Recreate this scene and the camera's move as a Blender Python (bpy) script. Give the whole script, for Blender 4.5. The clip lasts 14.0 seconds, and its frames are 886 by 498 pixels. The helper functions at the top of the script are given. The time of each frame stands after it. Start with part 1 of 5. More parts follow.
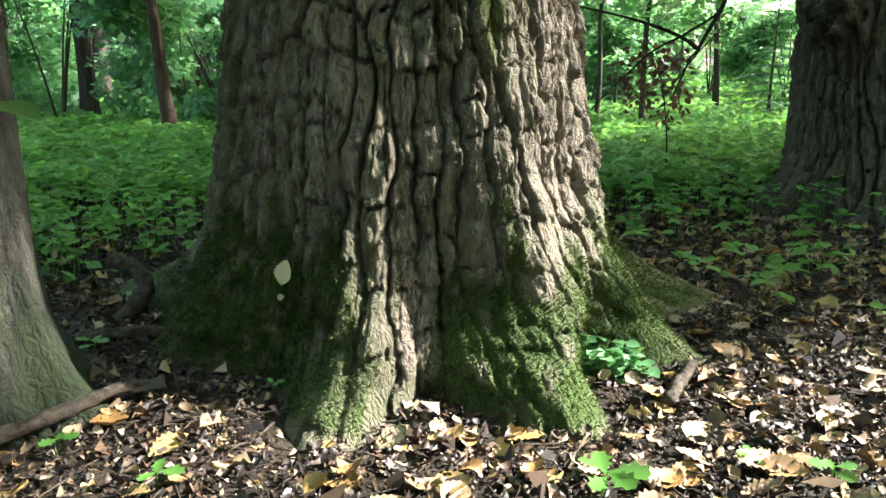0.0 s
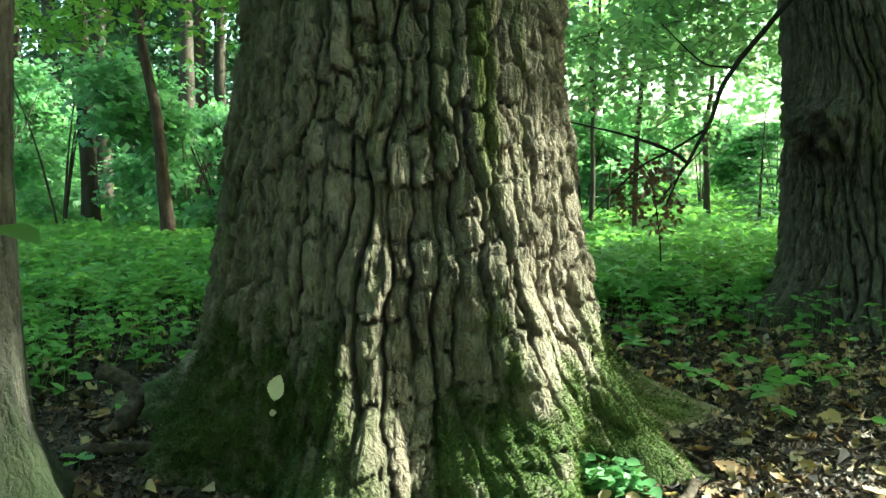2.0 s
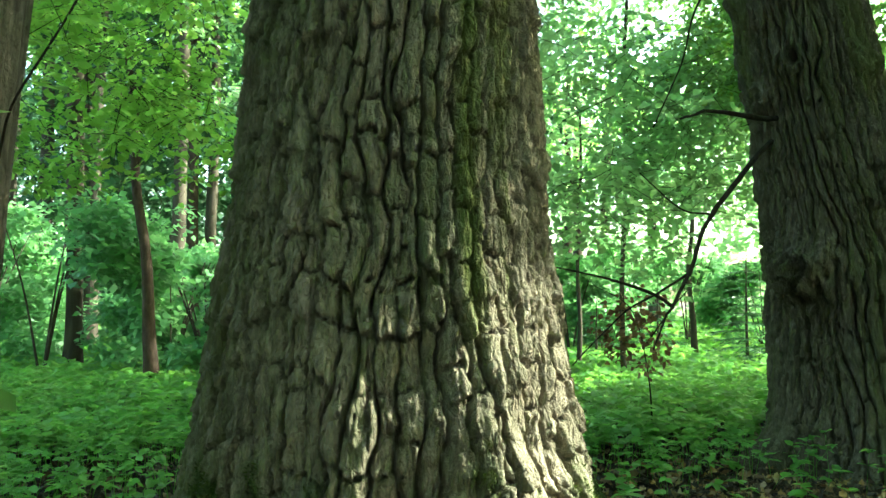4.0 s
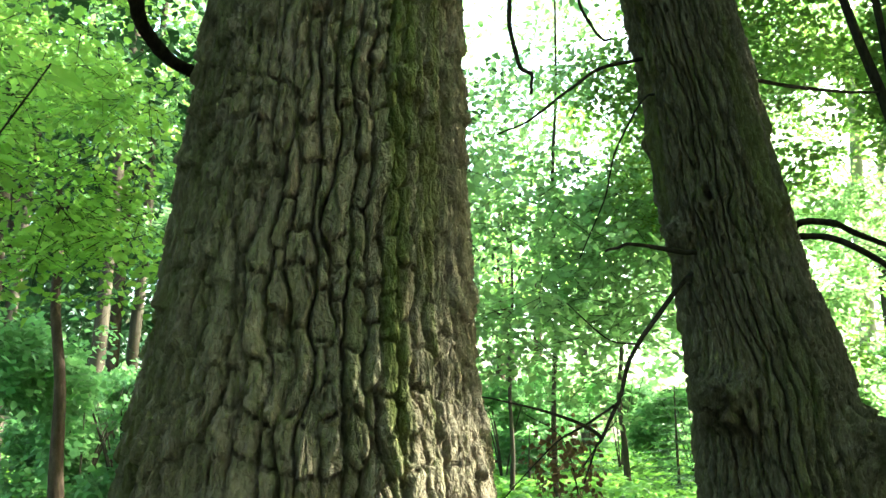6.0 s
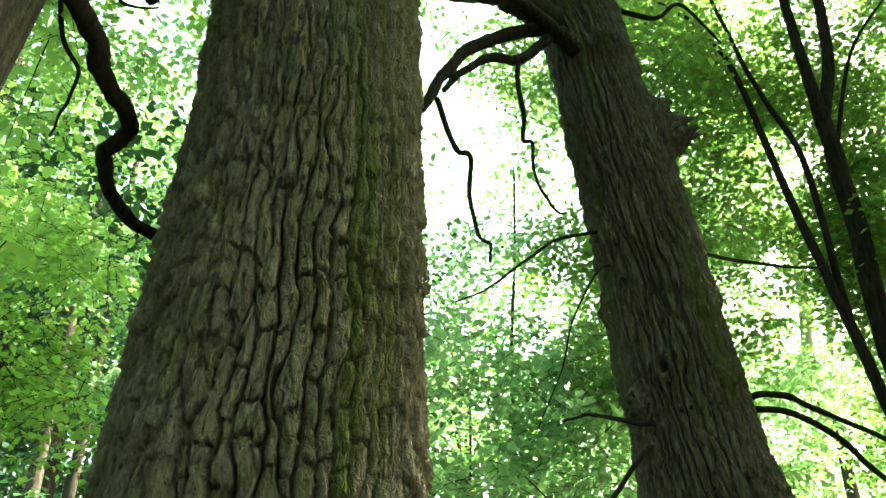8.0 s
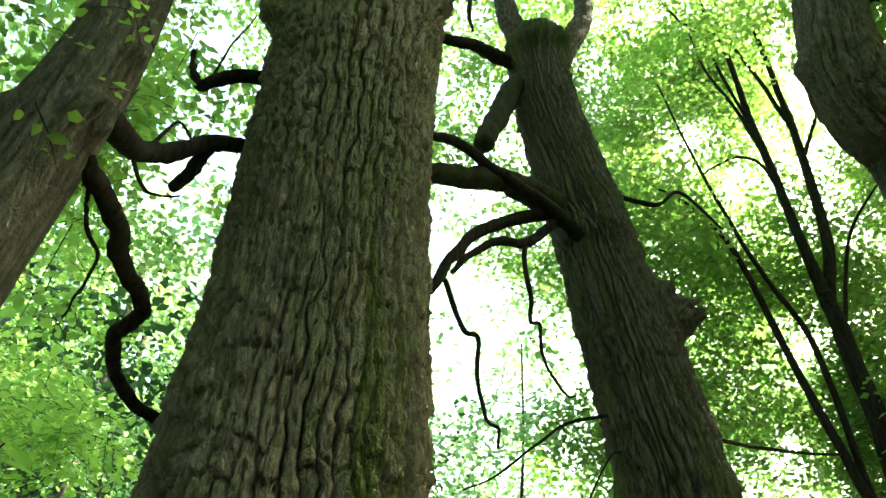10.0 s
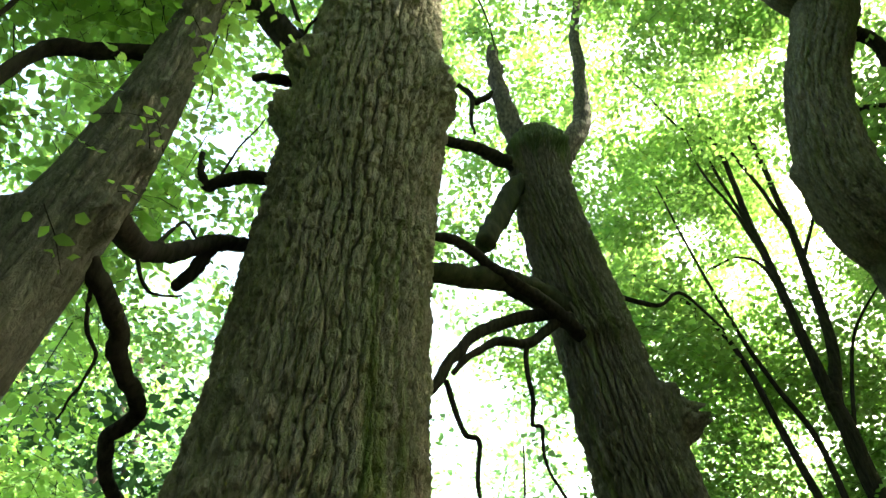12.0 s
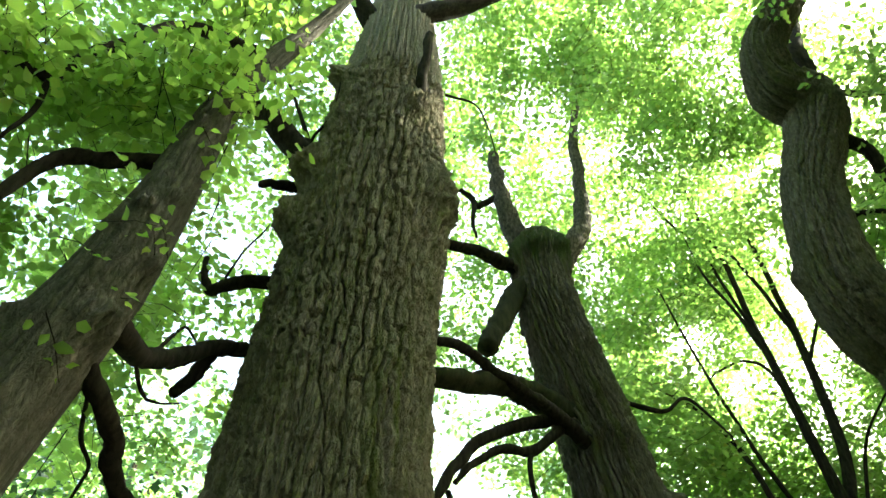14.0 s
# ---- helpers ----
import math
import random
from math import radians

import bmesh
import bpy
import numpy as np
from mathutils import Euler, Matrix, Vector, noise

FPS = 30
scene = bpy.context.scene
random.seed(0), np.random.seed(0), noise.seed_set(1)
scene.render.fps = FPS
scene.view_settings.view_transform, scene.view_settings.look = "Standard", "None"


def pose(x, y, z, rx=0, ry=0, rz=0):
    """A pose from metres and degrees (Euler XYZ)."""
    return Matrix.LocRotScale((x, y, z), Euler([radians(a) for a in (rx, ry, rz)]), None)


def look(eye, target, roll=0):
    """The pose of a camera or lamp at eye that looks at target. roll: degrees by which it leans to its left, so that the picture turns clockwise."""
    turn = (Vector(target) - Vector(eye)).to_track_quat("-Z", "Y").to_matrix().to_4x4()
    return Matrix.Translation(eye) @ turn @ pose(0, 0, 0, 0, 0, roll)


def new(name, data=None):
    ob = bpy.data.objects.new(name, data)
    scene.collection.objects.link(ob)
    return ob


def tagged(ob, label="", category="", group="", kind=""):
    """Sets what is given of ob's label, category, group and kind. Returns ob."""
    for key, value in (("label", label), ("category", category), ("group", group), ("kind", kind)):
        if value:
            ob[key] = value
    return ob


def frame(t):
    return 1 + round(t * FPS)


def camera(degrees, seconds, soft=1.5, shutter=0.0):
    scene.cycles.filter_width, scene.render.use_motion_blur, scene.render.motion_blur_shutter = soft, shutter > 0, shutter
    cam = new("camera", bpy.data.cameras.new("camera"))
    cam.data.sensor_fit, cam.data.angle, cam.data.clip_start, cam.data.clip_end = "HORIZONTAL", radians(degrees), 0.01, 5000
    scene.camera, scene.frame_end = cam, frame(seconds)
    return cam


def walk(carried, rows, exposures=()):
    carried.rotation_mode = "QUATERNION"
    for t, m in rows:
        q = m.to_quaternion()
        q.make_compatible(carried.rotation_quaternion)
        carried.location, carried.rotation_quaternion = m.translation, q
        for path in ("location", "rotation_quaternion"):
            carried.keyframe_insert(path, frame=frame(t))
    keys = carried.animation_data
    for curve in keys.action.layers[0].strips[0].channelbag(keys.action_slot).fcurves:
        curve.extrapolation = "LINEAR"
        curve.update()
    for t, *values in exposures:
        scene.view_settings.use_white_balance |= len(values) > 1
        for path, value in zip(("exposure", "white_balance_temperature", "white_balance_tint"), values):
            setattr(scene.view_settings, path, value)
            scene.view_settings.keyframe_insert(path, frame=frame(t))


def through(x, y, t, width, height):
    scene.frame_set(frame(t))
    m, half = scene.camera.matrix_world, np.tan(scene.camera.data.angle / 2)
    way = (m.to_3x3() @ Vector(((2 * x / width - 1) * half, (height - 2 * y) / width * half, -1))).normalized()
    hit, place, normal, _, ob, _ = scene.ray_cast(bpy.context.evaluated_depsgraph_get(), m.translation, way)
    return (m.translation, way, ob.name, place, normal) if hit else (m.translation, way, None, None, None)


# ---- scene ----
# Camera: a hand-held tilt from the foot of the oak up into its crown.
cam = camera(59.8, 14.0)
ROWS = [
    (0.0, 0.000, 0.000, 1.000, -0.00, -14.00, 0.00),
    (0.5, 0.000, 0.001, 1.006, -0.08, -12.56, -0.05),
    (1.0, 0.001, 0.003, 1.012, -0.16, -10.95, -0.10),
    (1.5, 0.001, 0.004, 1.020, -0.23, -8.99, -0.12),
    (2.0, 0.001, 0.006, 1.031, -0.28, -6.29, -0.18),
    (2.5, 0.001, 0.007, 1.042, -0.29, -3.73, -0.23),
    (3.0, 0.001, 0.007, 1.053, -0.35, -1.04, -0.20),
    (5.5, 0.018, 0.002, 1.101, -4.52, 10.58, 0.03),
    (6.0, 0.025, -0.000, 1.110, -6.10, 12.90, -0.05),
    (6.5, 0.030, -0.003, 1.120, -7.44, 15.19, -0.13),
    (7.0, 0.034, -0.007, 1.130, -8.63, 17.93, -0.22),
    (7.5, 0.036, -0.011, 1.141, -9.23, 20.63, -0.28),
    (8.0, 0.034, -0.017, 1.156, -9.13, 24.63, -0.44),
    (8.5, 0.032, -0.024, 1.170, -8.90, 28.40, -0.65),
    (9.0, 0.030, -0.032, 1.183, -8.62, 32.13, -0.98),
    (11.5, 0.024, -0.057, 1.218, -7.94, 42.65, -2.12),
    (12.0, 0.023, -0.063, 1.224, -7.78, 44.54, -2.32),
    (12.5, 0.022, -0.068, 1.229, -7.61, 46.37, -2.48),
    (13.0, 0.020, -0.074, 1.235, -7.41, 48.46, -2.65),
    (13.5, 0.019, -0.080, 1.240, -7.23, 50.42, -2.87),
    (14.0, 0.018, -0.085, 1.244, -7.04, 51.96, -3.00),
]


def aim(x, y, z, yaw, pitch, lean):
    a, b = radians(yaw), radians(pitch)
    way = Vector((-math.sin(a) * math.cos(b), math.cos(a) * math.cos(b), math.sin(b)))
    return look((x, y, z), Vector((x, y, z)) + way, -lean)


EXPOSURES = [(0.0, 3.25, 5900, 12), (3.0, 3.45, 6250, -22), (5.5, 3.7, 6600, -10), (9.0, 3.62, 7100, -8), (14.0, 3.58, 7200, -4)]
walk(cam, [(t, aim(*row)) for t, *row in ROWS], EXPOSURES)

# Light: a bright hazy sky, and one sun from the right that comes in through gaps cut for it in the crowns.
SUN = Vector((0.86, 0.15, 0.61)).normalized()
world = bpy.data.worlds.new("sky")
scene.world = world
world.use_nodes = True
wn = world.node_tree.nodes
wl = world.node_tree.links
sky = wn.new("ShaderNodeTexSky")
sky.sky_type = "NISHITA"
sky.sun_disc = False
sky.sun_elevation = math.asin(SUN.z)
sky.sun_rotation = math.atan2(SUN.x, SUN.y)
sky.air_density, sky.dust_density, sky.ozone_density = 1.0, 5.0, 0.0
wl.new(sky.outputs[0], wn["Background"].inputs[0])
wn["Background"].inputs[1].default_value = 0.15
sun_data = bpy.data.lights.new("sun", "SUN")
sun_data.energy, sun_data.angle, sun_data.color = 4.2, radians(1.0), (1.0, 0.95, 0.86)
sun = new("sun", sun_data)
sun.matrix_world = look(SUN * 60, (0, 0, 0))

# ---- numbers ----
rng = np.random.default_rng(7)


def hash01(i, j, k=0, seed=0):
    n = (np.asarray(i).astype(np.int64) * 374761393 + np.asarray(j).astype(np.int64) * 668265263
         + np.asarray(k).astype(np.int64) * 2147483647 + seed * 1274126177) & 0xFFFFFFFF
    n = ((n ^ (n >> 13)) * 1274126177) & 0xFFFFFFFF
    n = ((n ^ (n >> 16)) * 2246822519) & 0xFFFFFFFF
    n = n ^ (n >> 15)
    return (n & 0xFFFFFF) / float(0xFFFFFF)


def vnoise(x, y, z=0.0, seed=0):
    """Smooth value noise, -1 to 1."""
    x, y, z = np.broadcast_arrays(np.asarray(x, float), np.asarray(y, float), np.asarray(z, float))
    i, j, k = np.floor(x), np.floor(y), np.floor(z)
    fx, fy, fz = x - i, y - j, z - k
    fx, fy, fz = [f * f * (3 - 2 * f) for f in (fx, fy, fz)]
    total = 0
    for a in (0, 1):
        for b in (0, 1):
            for c in (0, 1):
                w = (fx if a else 1 - fx) * (fy if b else 1 - fy) * (fz if c else 1 - fz)
                total = total + w * hash01(i + a, j + b, k + c, seed)
    return total * 2 - 1


def fbm(x, y, z=0.0, seed=0, octaves=3):
    total, amp, f = 0, 1.0, 1.0
    for o in range(octaves):
        total = total + amp * vnoise(x * f, y * f, np.asarray(z) * f, seed + o * 17)
        amp, f = amp * 0.5, f * 2.03
    return total


def smooth(a, b, x):
    t = np.clip((x - a) / (b - a), 0, 1)
    return t * t * (3 - 2 * t)


# ---- mesh helpers ----
def mesh_from(name, verts, faces, mats, attrs=(), face_mat=None, flat=False):
    """A mesh from arrays: verts (n, 3), faces (m, 3 or 4) of one size each, or a list of such arrays."""
    me = bpy.data.meshes.new(name)
    groups = faces if isinstance(faces, list) else [faces]
    loops = np.concatenate([g.ravel() for g in groups])
    totals = np.concatenate([np.full(len(g), g.shape[1]) for g in groups])
    starts = np.concatenate([[0], np.cumsum(totals)[:-1]])
    me.vertices.add(len(verts))
    me.vertices.foreach_set("co", np.asarray(verts, np.float32).ravel())
    me.loops.add(len(loops))
    me.loops.foreach_set("vertex_index", loops.astype(np.int32))
    me.polygons.add(len(totals))
    me.polygons.foreach_set("loop_start", starts.astype(np.int32))
    for m in mats if isinstance(mats, (list, tuple)) else [mats]:
        me.materials.append(m)
    if face_mat is not None:
        me.polygons.foreach_set("material_index", np.asarray(face_mat, np.int32))
    me.update(calc_edges=True)
    if not flat:
        me.polygons.foreach_set("use_smooth", np.ones(len(totals), bool))
    for key, values in attrs:
        a = me.attributes.new(key, "FLOAT", "POINT")
        a.data.foreach_set("value", np.asarray(values, np.float32).ravel())
    me.validate()
    return me


def thing(name, label, category, group="", kind="", at=(0, 0, 0)):
    ob = new(name)
    ob.location = at
    return tagged(ob, label, category, group, kind)


def child(name, me, parent, label="", kind=""):
    ob = new(name, me)
    ob.parent = parent
    ob.matrix_parent_inverse = Matrix.Translation(-Vector(parent.location)) if parent else Matrix()
    return tagged(ob, label=label, kind=kind)


def spline(points, n):
    """Catmull-Rom through the points (rows of any width)."""
    p = np.asarray(points, float)
    p = np.vstack([2 * p[0] - p[1], p, 2 * p[-1] - p[-2]])
    t = np.linspace(0, len(p) - 3 - 1e-9, n)
    i = t.astype(int)
    f = (t - i)[:, None]
    a, b, c, d = p[i], p[i + 1], p[i + 2], p[i + 3]
    return 0.5 * (2 * b + (c - a) * f + (2 * a - 5 * b + 4 * c - d) * f ** 2 + (3 * b - a - 3 * c + d) * f ** 3)


def tube(points, r0, r1, sides=10, per=7, rough=0.08, seed=0, power=1.0):
    """Verts and quads of a tapered, knotty limb along a curve."""
    n = max(6, per * (len(points) - 1))
    c = spline(points, n)
    tan = np.gradient(c, axis=0)
    tan /= np.linalg.norm(tan, axis=1)[:, None] + 1e-9
    ref = np.array([0.31, 0.2, 0.93])
    if abs(tan.mean(0) @ ref) / (np.linalg.norm(tan.mean(0)) + 1e-9) > 0.85:
        ref = np.array([0.9, 0.4, 0.1])
    side = np.cross(tan, ref)
    side /= np.linalg.norm(side, axis=1)[:, None] + 1e-9
    up = np.cross(side, tan)
    s = np.linspace(0, 1, n)
    r = r0 + (r1 - r0) * s ** power
    a = np.linspace(0, 2 * np.pi, sides, endpoint=False)
    rr = r[:, None] * (1 + rough * fbm(np.cos(a)[None] * 1.7 + seed, np.sin(a)[None] * 1.7, s[:, None] * n * 0.45, seed)
                       + 0.6 * rough * vnoise(0 * a[None] + seed * 3.1, 0.5, s[:, None] * n * 0.6, seed + 5))
    v = c[:, None] + rr[..., None] * (np.cos(a)[None, :, None] * side[:, None] + np.sin(a)[None, :, None] * up[:, None])
    i, j = np.meshgrid(np.arange(n - 1), np.arange(sides), indexing="ij")
    k = (j + 1) % sides
    q = np.stack([i * sides + j, i * sides + k, (i + 1) * sides + k, (i + 1) * sides + j], -1).reshape(-1, 4)
    v = np.vstack([v.reshape(-1, 3), c[-1] + tan[-1] * r[-1] * 0.5])
    t = np.stack([(n - 1) * sides + np.arange(sides), (n - 1) * sides + (np.arange(sides) + 1) % sides, np.full(sides, n * sides)], -1)
    return v, q, t


def join(pieces):
    vs, qs, ts, base = [], [], [], 0
    for v, q, t in pieces:
        vs.append(v), qs.append(q + base), ts.append(t + base)
        base += len(v)
    return np.vstack(vs), [np.vstack(qs), np.vstack(ts)]


def limb(parent, name, points, r0, r1, mat, label="", sides=12, rough=0.15, seed=0):
    fine = spline(points, 4 * len(points) - 3)
    ln = np.linspace(0, len(points), len(fine))
    wob = np.stack([vnoise(ln * 1.9, seed + 0.5, k * 7.7, 800 + k) for k in range(3)], -1)
    ends = np.minimum(1, np.minimum(np.arange(len(fine)), 3) / 3.0)[:, None]
    v, q, t = tube(fine + wob * ends * (0.2 * r0 + 0.006), r0, r1, sides, 3 if sides > 8 else 2, rough, seed)
    return child(name, mesh_from(name, v, [q, t], mat), parent, label)


def bearer(owner, p):
    """The limb of a tree from which a branch that begins at p grows, or the tree itself."""
    best, ob = 0.35, owner
    for part in owner.children:
        if part.name.startswith(("limb", "stem")):
            co = np.empty(len(part.data.vertices) * 3, np.float32)
            part.data.vertices.foreach_get("co", co)
            d = np.linalg.norm(co.reshape(-1, 3) - np.array(p), axis=1).min()
            if d < best:
                best, ob = d, part
    return ob


# ---- materials ----
def material(name, rough=0.8, spec=0.3):
    m = bpy.data.materials.new(name)
    m.use_nodes = True
    n, l = m.node_tree.nodes, m.node_tree.links
    b = n["Principled BSDF"]
    b.inputs["Roughness"].default_value = rough
    b.inputs["Specular IOR Level"].default_value = spec
    return m, n, l, b


def noise_node(n, l, scale, detail=6, rough=0.6, stretch=None, kind="Object"):
    tc = n.new("ShaderNodeTexCoord")
    t = n.new("ShaderNodeTexNoise")
    t.inputs["Scale"].default_value = scale
    t.inputs["Detail"].default_value = detail
    t.inputs["Roughness"].default_value = rough
    if stretch:
        mp = n.new("ShaderNodeMapping")
        mp.inputs["Scale"].default_value = stretch
        l.new(tc.outputs[kind], mp.inputs[0])
        l.new(mp.outputs[0], t.inputs[0])
    else:
        l.new(tc.outputs[kind], t.inputs[0])
    return t


def ramp(n, l, src, stops):
    r = n.new("ShaderNodeValToRGB")
    e = r.color_ramp.elements
    while len(e) < len(stops):
        e.new(0.5)
    for el, (p, c) in zip(e, stops):
        el.position, el.color = p, (*c, 1)
    l.new(src, r.inputs[0])
    return r


def mixed(n, l, fac, a, b):
    m = n.new("ShaderNodeMix")
    m.data_type = "RGBA"
    if isinstance(fac, float):
        m.inputs[0].default_value = fac
    else:
        l.new(fac, m.inputs[0])
    for src, k in ((a, 6), (b, 7)):
        if isinstance(src, tuple):
            m.inputs[k].default_value = (*src, 1)
        else:
            l.new(src, m.inputs[k])
    return m.outputs[2]


def attribute(n, name):
    a = n.new("ShaderNodeAttribute")
    a.attribute_name = name
    return a


def bump(n, l, b, src, strength, distance):
    k = n.new("ShaderNodeBump")
    k.inputs["Strength"].default_value = strength
    k.inputs["Distance"].default_value = distance
    l.new(src, k.inputs["Height"])
    l.new(k.outputs[0], b.inputs["Normal"])


def bark_material(name, dark, mid, pale, algae=(0.10, 0.115, 0.030), moss=(0.052, 0.085, 0.014), scale=1.0, grit=1.0):
    m, n, l, b = material(name, 0.88, 0.25)
    big = noise_node(n, l, 2.3 * scale, 5)
    fine = noise_node(n, l, 38 * scale, 8, 0.68, (1, 1, 0.35))
    spots = noise_node(n, l, 9 * scale, 6, 0.7)
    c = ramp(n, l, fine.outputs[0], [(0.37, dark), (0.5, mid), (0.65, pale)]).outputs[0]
    # Ridges paler by relief: weathered faces, plus furrow shade put into the colour.
    wear_shade = n.new("ShaderNodeMath")
    wear_shade.operation = "MULTIPLY"
    l.new(attribute(n, "ridge").outputs["Fac"], wear_shade.inputs[0])
    l.new(spots.outputs[0], wear_shade.inputs[1])
    wear_shade2 = n.new("ShaderNodeMath")
    wear_shade2.operation, wear_shade2.use_clamp = "MULTIPLY", True
    wear_shade2.inputs[1].default_value = 0.75
    l.new(wear_shade.outputs[0], wear_shade2.inputs[0])
    c = mixed(n, l, wear_shade2.outputs[0], c, tuple(min(1, x * 1.1) for x in pale))
    tone = ramp(n, l, big.outputs[0], [(0.35, (0.84, 0.86, 0.78)), (0.65, (1.08, 1.03, 0.98))]).outputs[0]
    mul = n.new("ShaderNodeMix")
    mul.data_type, mul.blend_type = "RGBA", "MULTIPLY"
    mul.inputs[0].default_value = 1.0
    l.new(c, mul.inputs[6])
    l.new(tone, mul.inputs[7])
    alg = attribute(n, "algae").outputs["Fac"]
    c = mixed(n, l, alg, mul.outputs[2], algae)
    mfine = noise_node(n, l, 160, 5, 0.7)
    mc = ramp(n, l, mfine.outputs[0], [(0.32, tuple(x * 0.5 for x in moss)), (0.55, moss), (0.75, (moss[0] * 2.1, moss[1] * 1.75, moss[2] * 2.2))]).outputs[0]
    ms = attribute(n, "moss").outputs["Fac"]
    c = mixed(n, l, ms, c, mc)
    l.new(c, b.inputs["Base Color"])
    flake = n.new("ShaderNodeTexVoronoi")
    flake.feature = "DISTANCE_TO_EDGE"
    flake.inputs["Scale"].default_value = 42 * scale
    warp = noise_node(n, l, 16, 4, 0.6)
    tc = n.new("ShaderNodeTexCoord")
    mp = n.new("ShaderNodeMapping")
    mp.inputs["Scale"].default_value = (1, 1, 0.4)
    l.new(tc.outputs["Object"], mp.inputs[0])
    off = n.new("ShaderNodeVectorMath")
    off.operation = "MULTIPLY_ADD"
    off.inputs[1].default_value = (0.05, 0.05, 0.05)
    l.new(warp.outputs["Color"], off.inputs[0])
    l.new(mp.outputs[0], off.inputs[2])
    l.new(off.outputs[0], flake.inputs["Vector"])
    fl = n.new("ShaderNodeMath")
    fl.operation, fl.use_clamp = "MULTIPLY", True
    fl.inputs[1].default_value = 4.0
    l.new(flake.outputs["Distance"], fl.inputs[0])
    add = n.new("ShaderNodeMath")
    add.operation = "MULTIPLY_ADD"
    add.inputs[1].default_value = 1.6
    l.new(fine.outputs[0], add.inputs[0])
    l.new(fl.outputs[0], add.inputs[2])
    add2 = n.new("ShaderNodeMath")
    add2.operation = "MULTIPLY_ADD"
    add2.inputs[1].default_value = 1.2
    l.new(mfine.outputs[0], add2.inputs[0])
    l.new(add.outputs[0], add2.inputs[2])
    bump(n, l, b, add2.outputs[0], grit, 0.009 / scale)
    return m


def leaf_material(name, low, high, glow, through=0.5, gloss=0.35, tint=None):
    """A leaf: diffuse above, light coming through from behind. Each leaf differs a little."""
    m, n, l, b = material(name, 0.42, gloss)
    geo = n.new("ShaderNodeNewGeometry")
    stops = [(0.0, low), (0.9, high)] + ([(0.985, tint)] if tint else [])
    c = ramp(n, l, geo.outputs["Random Per Island"], stops).outputs[0]
    l.new(c, b.inputs["Base Color"])
    tr = n.new("ShaderNodeBsdfTranslucent")
    gl = ramp(n, l, geo.outputs["Random Per Island"], [(0.0, tuple(g * 0.75 for g in glow)), (1.0, glow)]).outputs[0]
    l.new(gl, tr.inputs[0])
    mx = n.new("ShaderNodeMixShader")
    mx.inputs[0].default_value = through
    l.new(b.outputs[0], mx.inputs[1])
    l.new(tr.outputs[0], mx.inputs[2])
    l.new(mx.outputs[0], n["Material Output"].inputs[0])
    return m


def plain_bark(name, dark, pale, scale=14, stretch=(1, 1, 0.2)):
    m, n, l, b = material(name, 1.0, 0.06)
    t = noise_node(n, l, scale, 7, 0.65, stretch)
    l.new(ramp(n, l, t.outputs[0], [(0.3, dark), (0.7, pale)]).outputs[0], b.inputs["Base Color"])
    bump(n, l, b, t.outputs[0], 0.8, 0.02)
    return m


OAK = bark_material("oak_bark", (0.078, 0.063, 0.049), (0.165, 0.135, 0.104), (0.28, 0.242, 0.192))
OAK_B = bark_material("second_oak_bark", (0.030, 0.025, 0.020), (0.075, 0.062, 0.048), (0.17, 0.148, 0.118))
# The hornbeam's algae colour is dark grey: darker at the foot and in patches.
HORNBEAM = bark_material("hornbeam_bark", (0.026, 0.023, 0.018), (0.052, 0.049, 0.040), (0.125, 0.12, 0.098), moss=(0.045, 0.085, 0.012), scale=0.8, grit=0.75, algae=(0.026, 0.025, 0.020))
# Limb barks far darker than trunk bark: backlit shade is in the colour.
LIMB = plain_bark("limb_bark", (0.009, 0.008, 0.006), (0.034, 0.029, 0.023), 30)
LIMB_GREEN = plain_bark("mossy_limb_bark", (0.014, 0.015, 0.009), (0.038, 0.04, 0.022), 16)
DEADWOOD = plain_bark("dead_wood", (0.02, 0.016, 0.012), (0.12, 0.098, 0.075), 34, (1, 0.6, 1))
PINE = plain_bark("pine_bark", (0.026, 0.018, 0.015), (0.085, 0.06, 0.048), 16, (1, 1, 0.4))
DARKPINE = plain_bark("spruce_bark", (0.028, 0.024, 0.019), (0.072, 0.06, 0.049), 9)
GREYBARK = plain_bark("grey_beech_bark", (0.20, 0.195, 0.17), (0.36, 0.35, 0.31), 7)
# Paler, less saturated leaf for foliage farther back: haze put into the colour.
LEAF_HAZE = leaf_material("hazed_leaf", (0.11, 0.22, 0.085), (0.17, 0.31, 0.13), (0.42, 0.66, 0.28), 0.58)
LEAF = leaf_material("canopy_leaf", (0.065, 0.15, 0.032), (0.12, 0.235, 0.055), (0.30, 0.50, 0.12), 0.56, tint=(0.30, 0.20, 0.03))
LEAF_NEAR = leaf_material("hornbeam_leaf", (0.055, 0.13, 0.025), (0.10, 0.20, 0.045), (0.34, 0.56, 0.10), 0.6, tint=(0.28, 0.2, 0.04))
# Brighter copy of the leaf: sunlight put into the colour of some boughs.
LEAF_LIME = leaf_material("sun_toned_leaf", (0.10, 0.22, 0.04), (0.17, 0.32, 0.065), (0.45, 0.70, 0.15), 0.62, tint=(0.42, 0.36, 0.10))
# Darker copy of the canopy leaf, its shade put into the colour.
LEAF_DEEP = leaf_material("shade_toned_leaf", (0.04, 0.10, 0.022), (0.075, 0.16, 0.035), (0.24, 0.45, 0.08), 0.55)
LEAF_COOL = leaf_material("understorey_leaf", (0.085, 0.205, 0.085), (0.145, 0.30, 0.13), (0.28, 0.54, 0.19), 0.45)
MINT = leaf_material("root_plant_leaf", (0.11, 0.27, 0.10), (0.18, 0.36, 0.15), (0.28, 0.5, 0.16), 0.35)
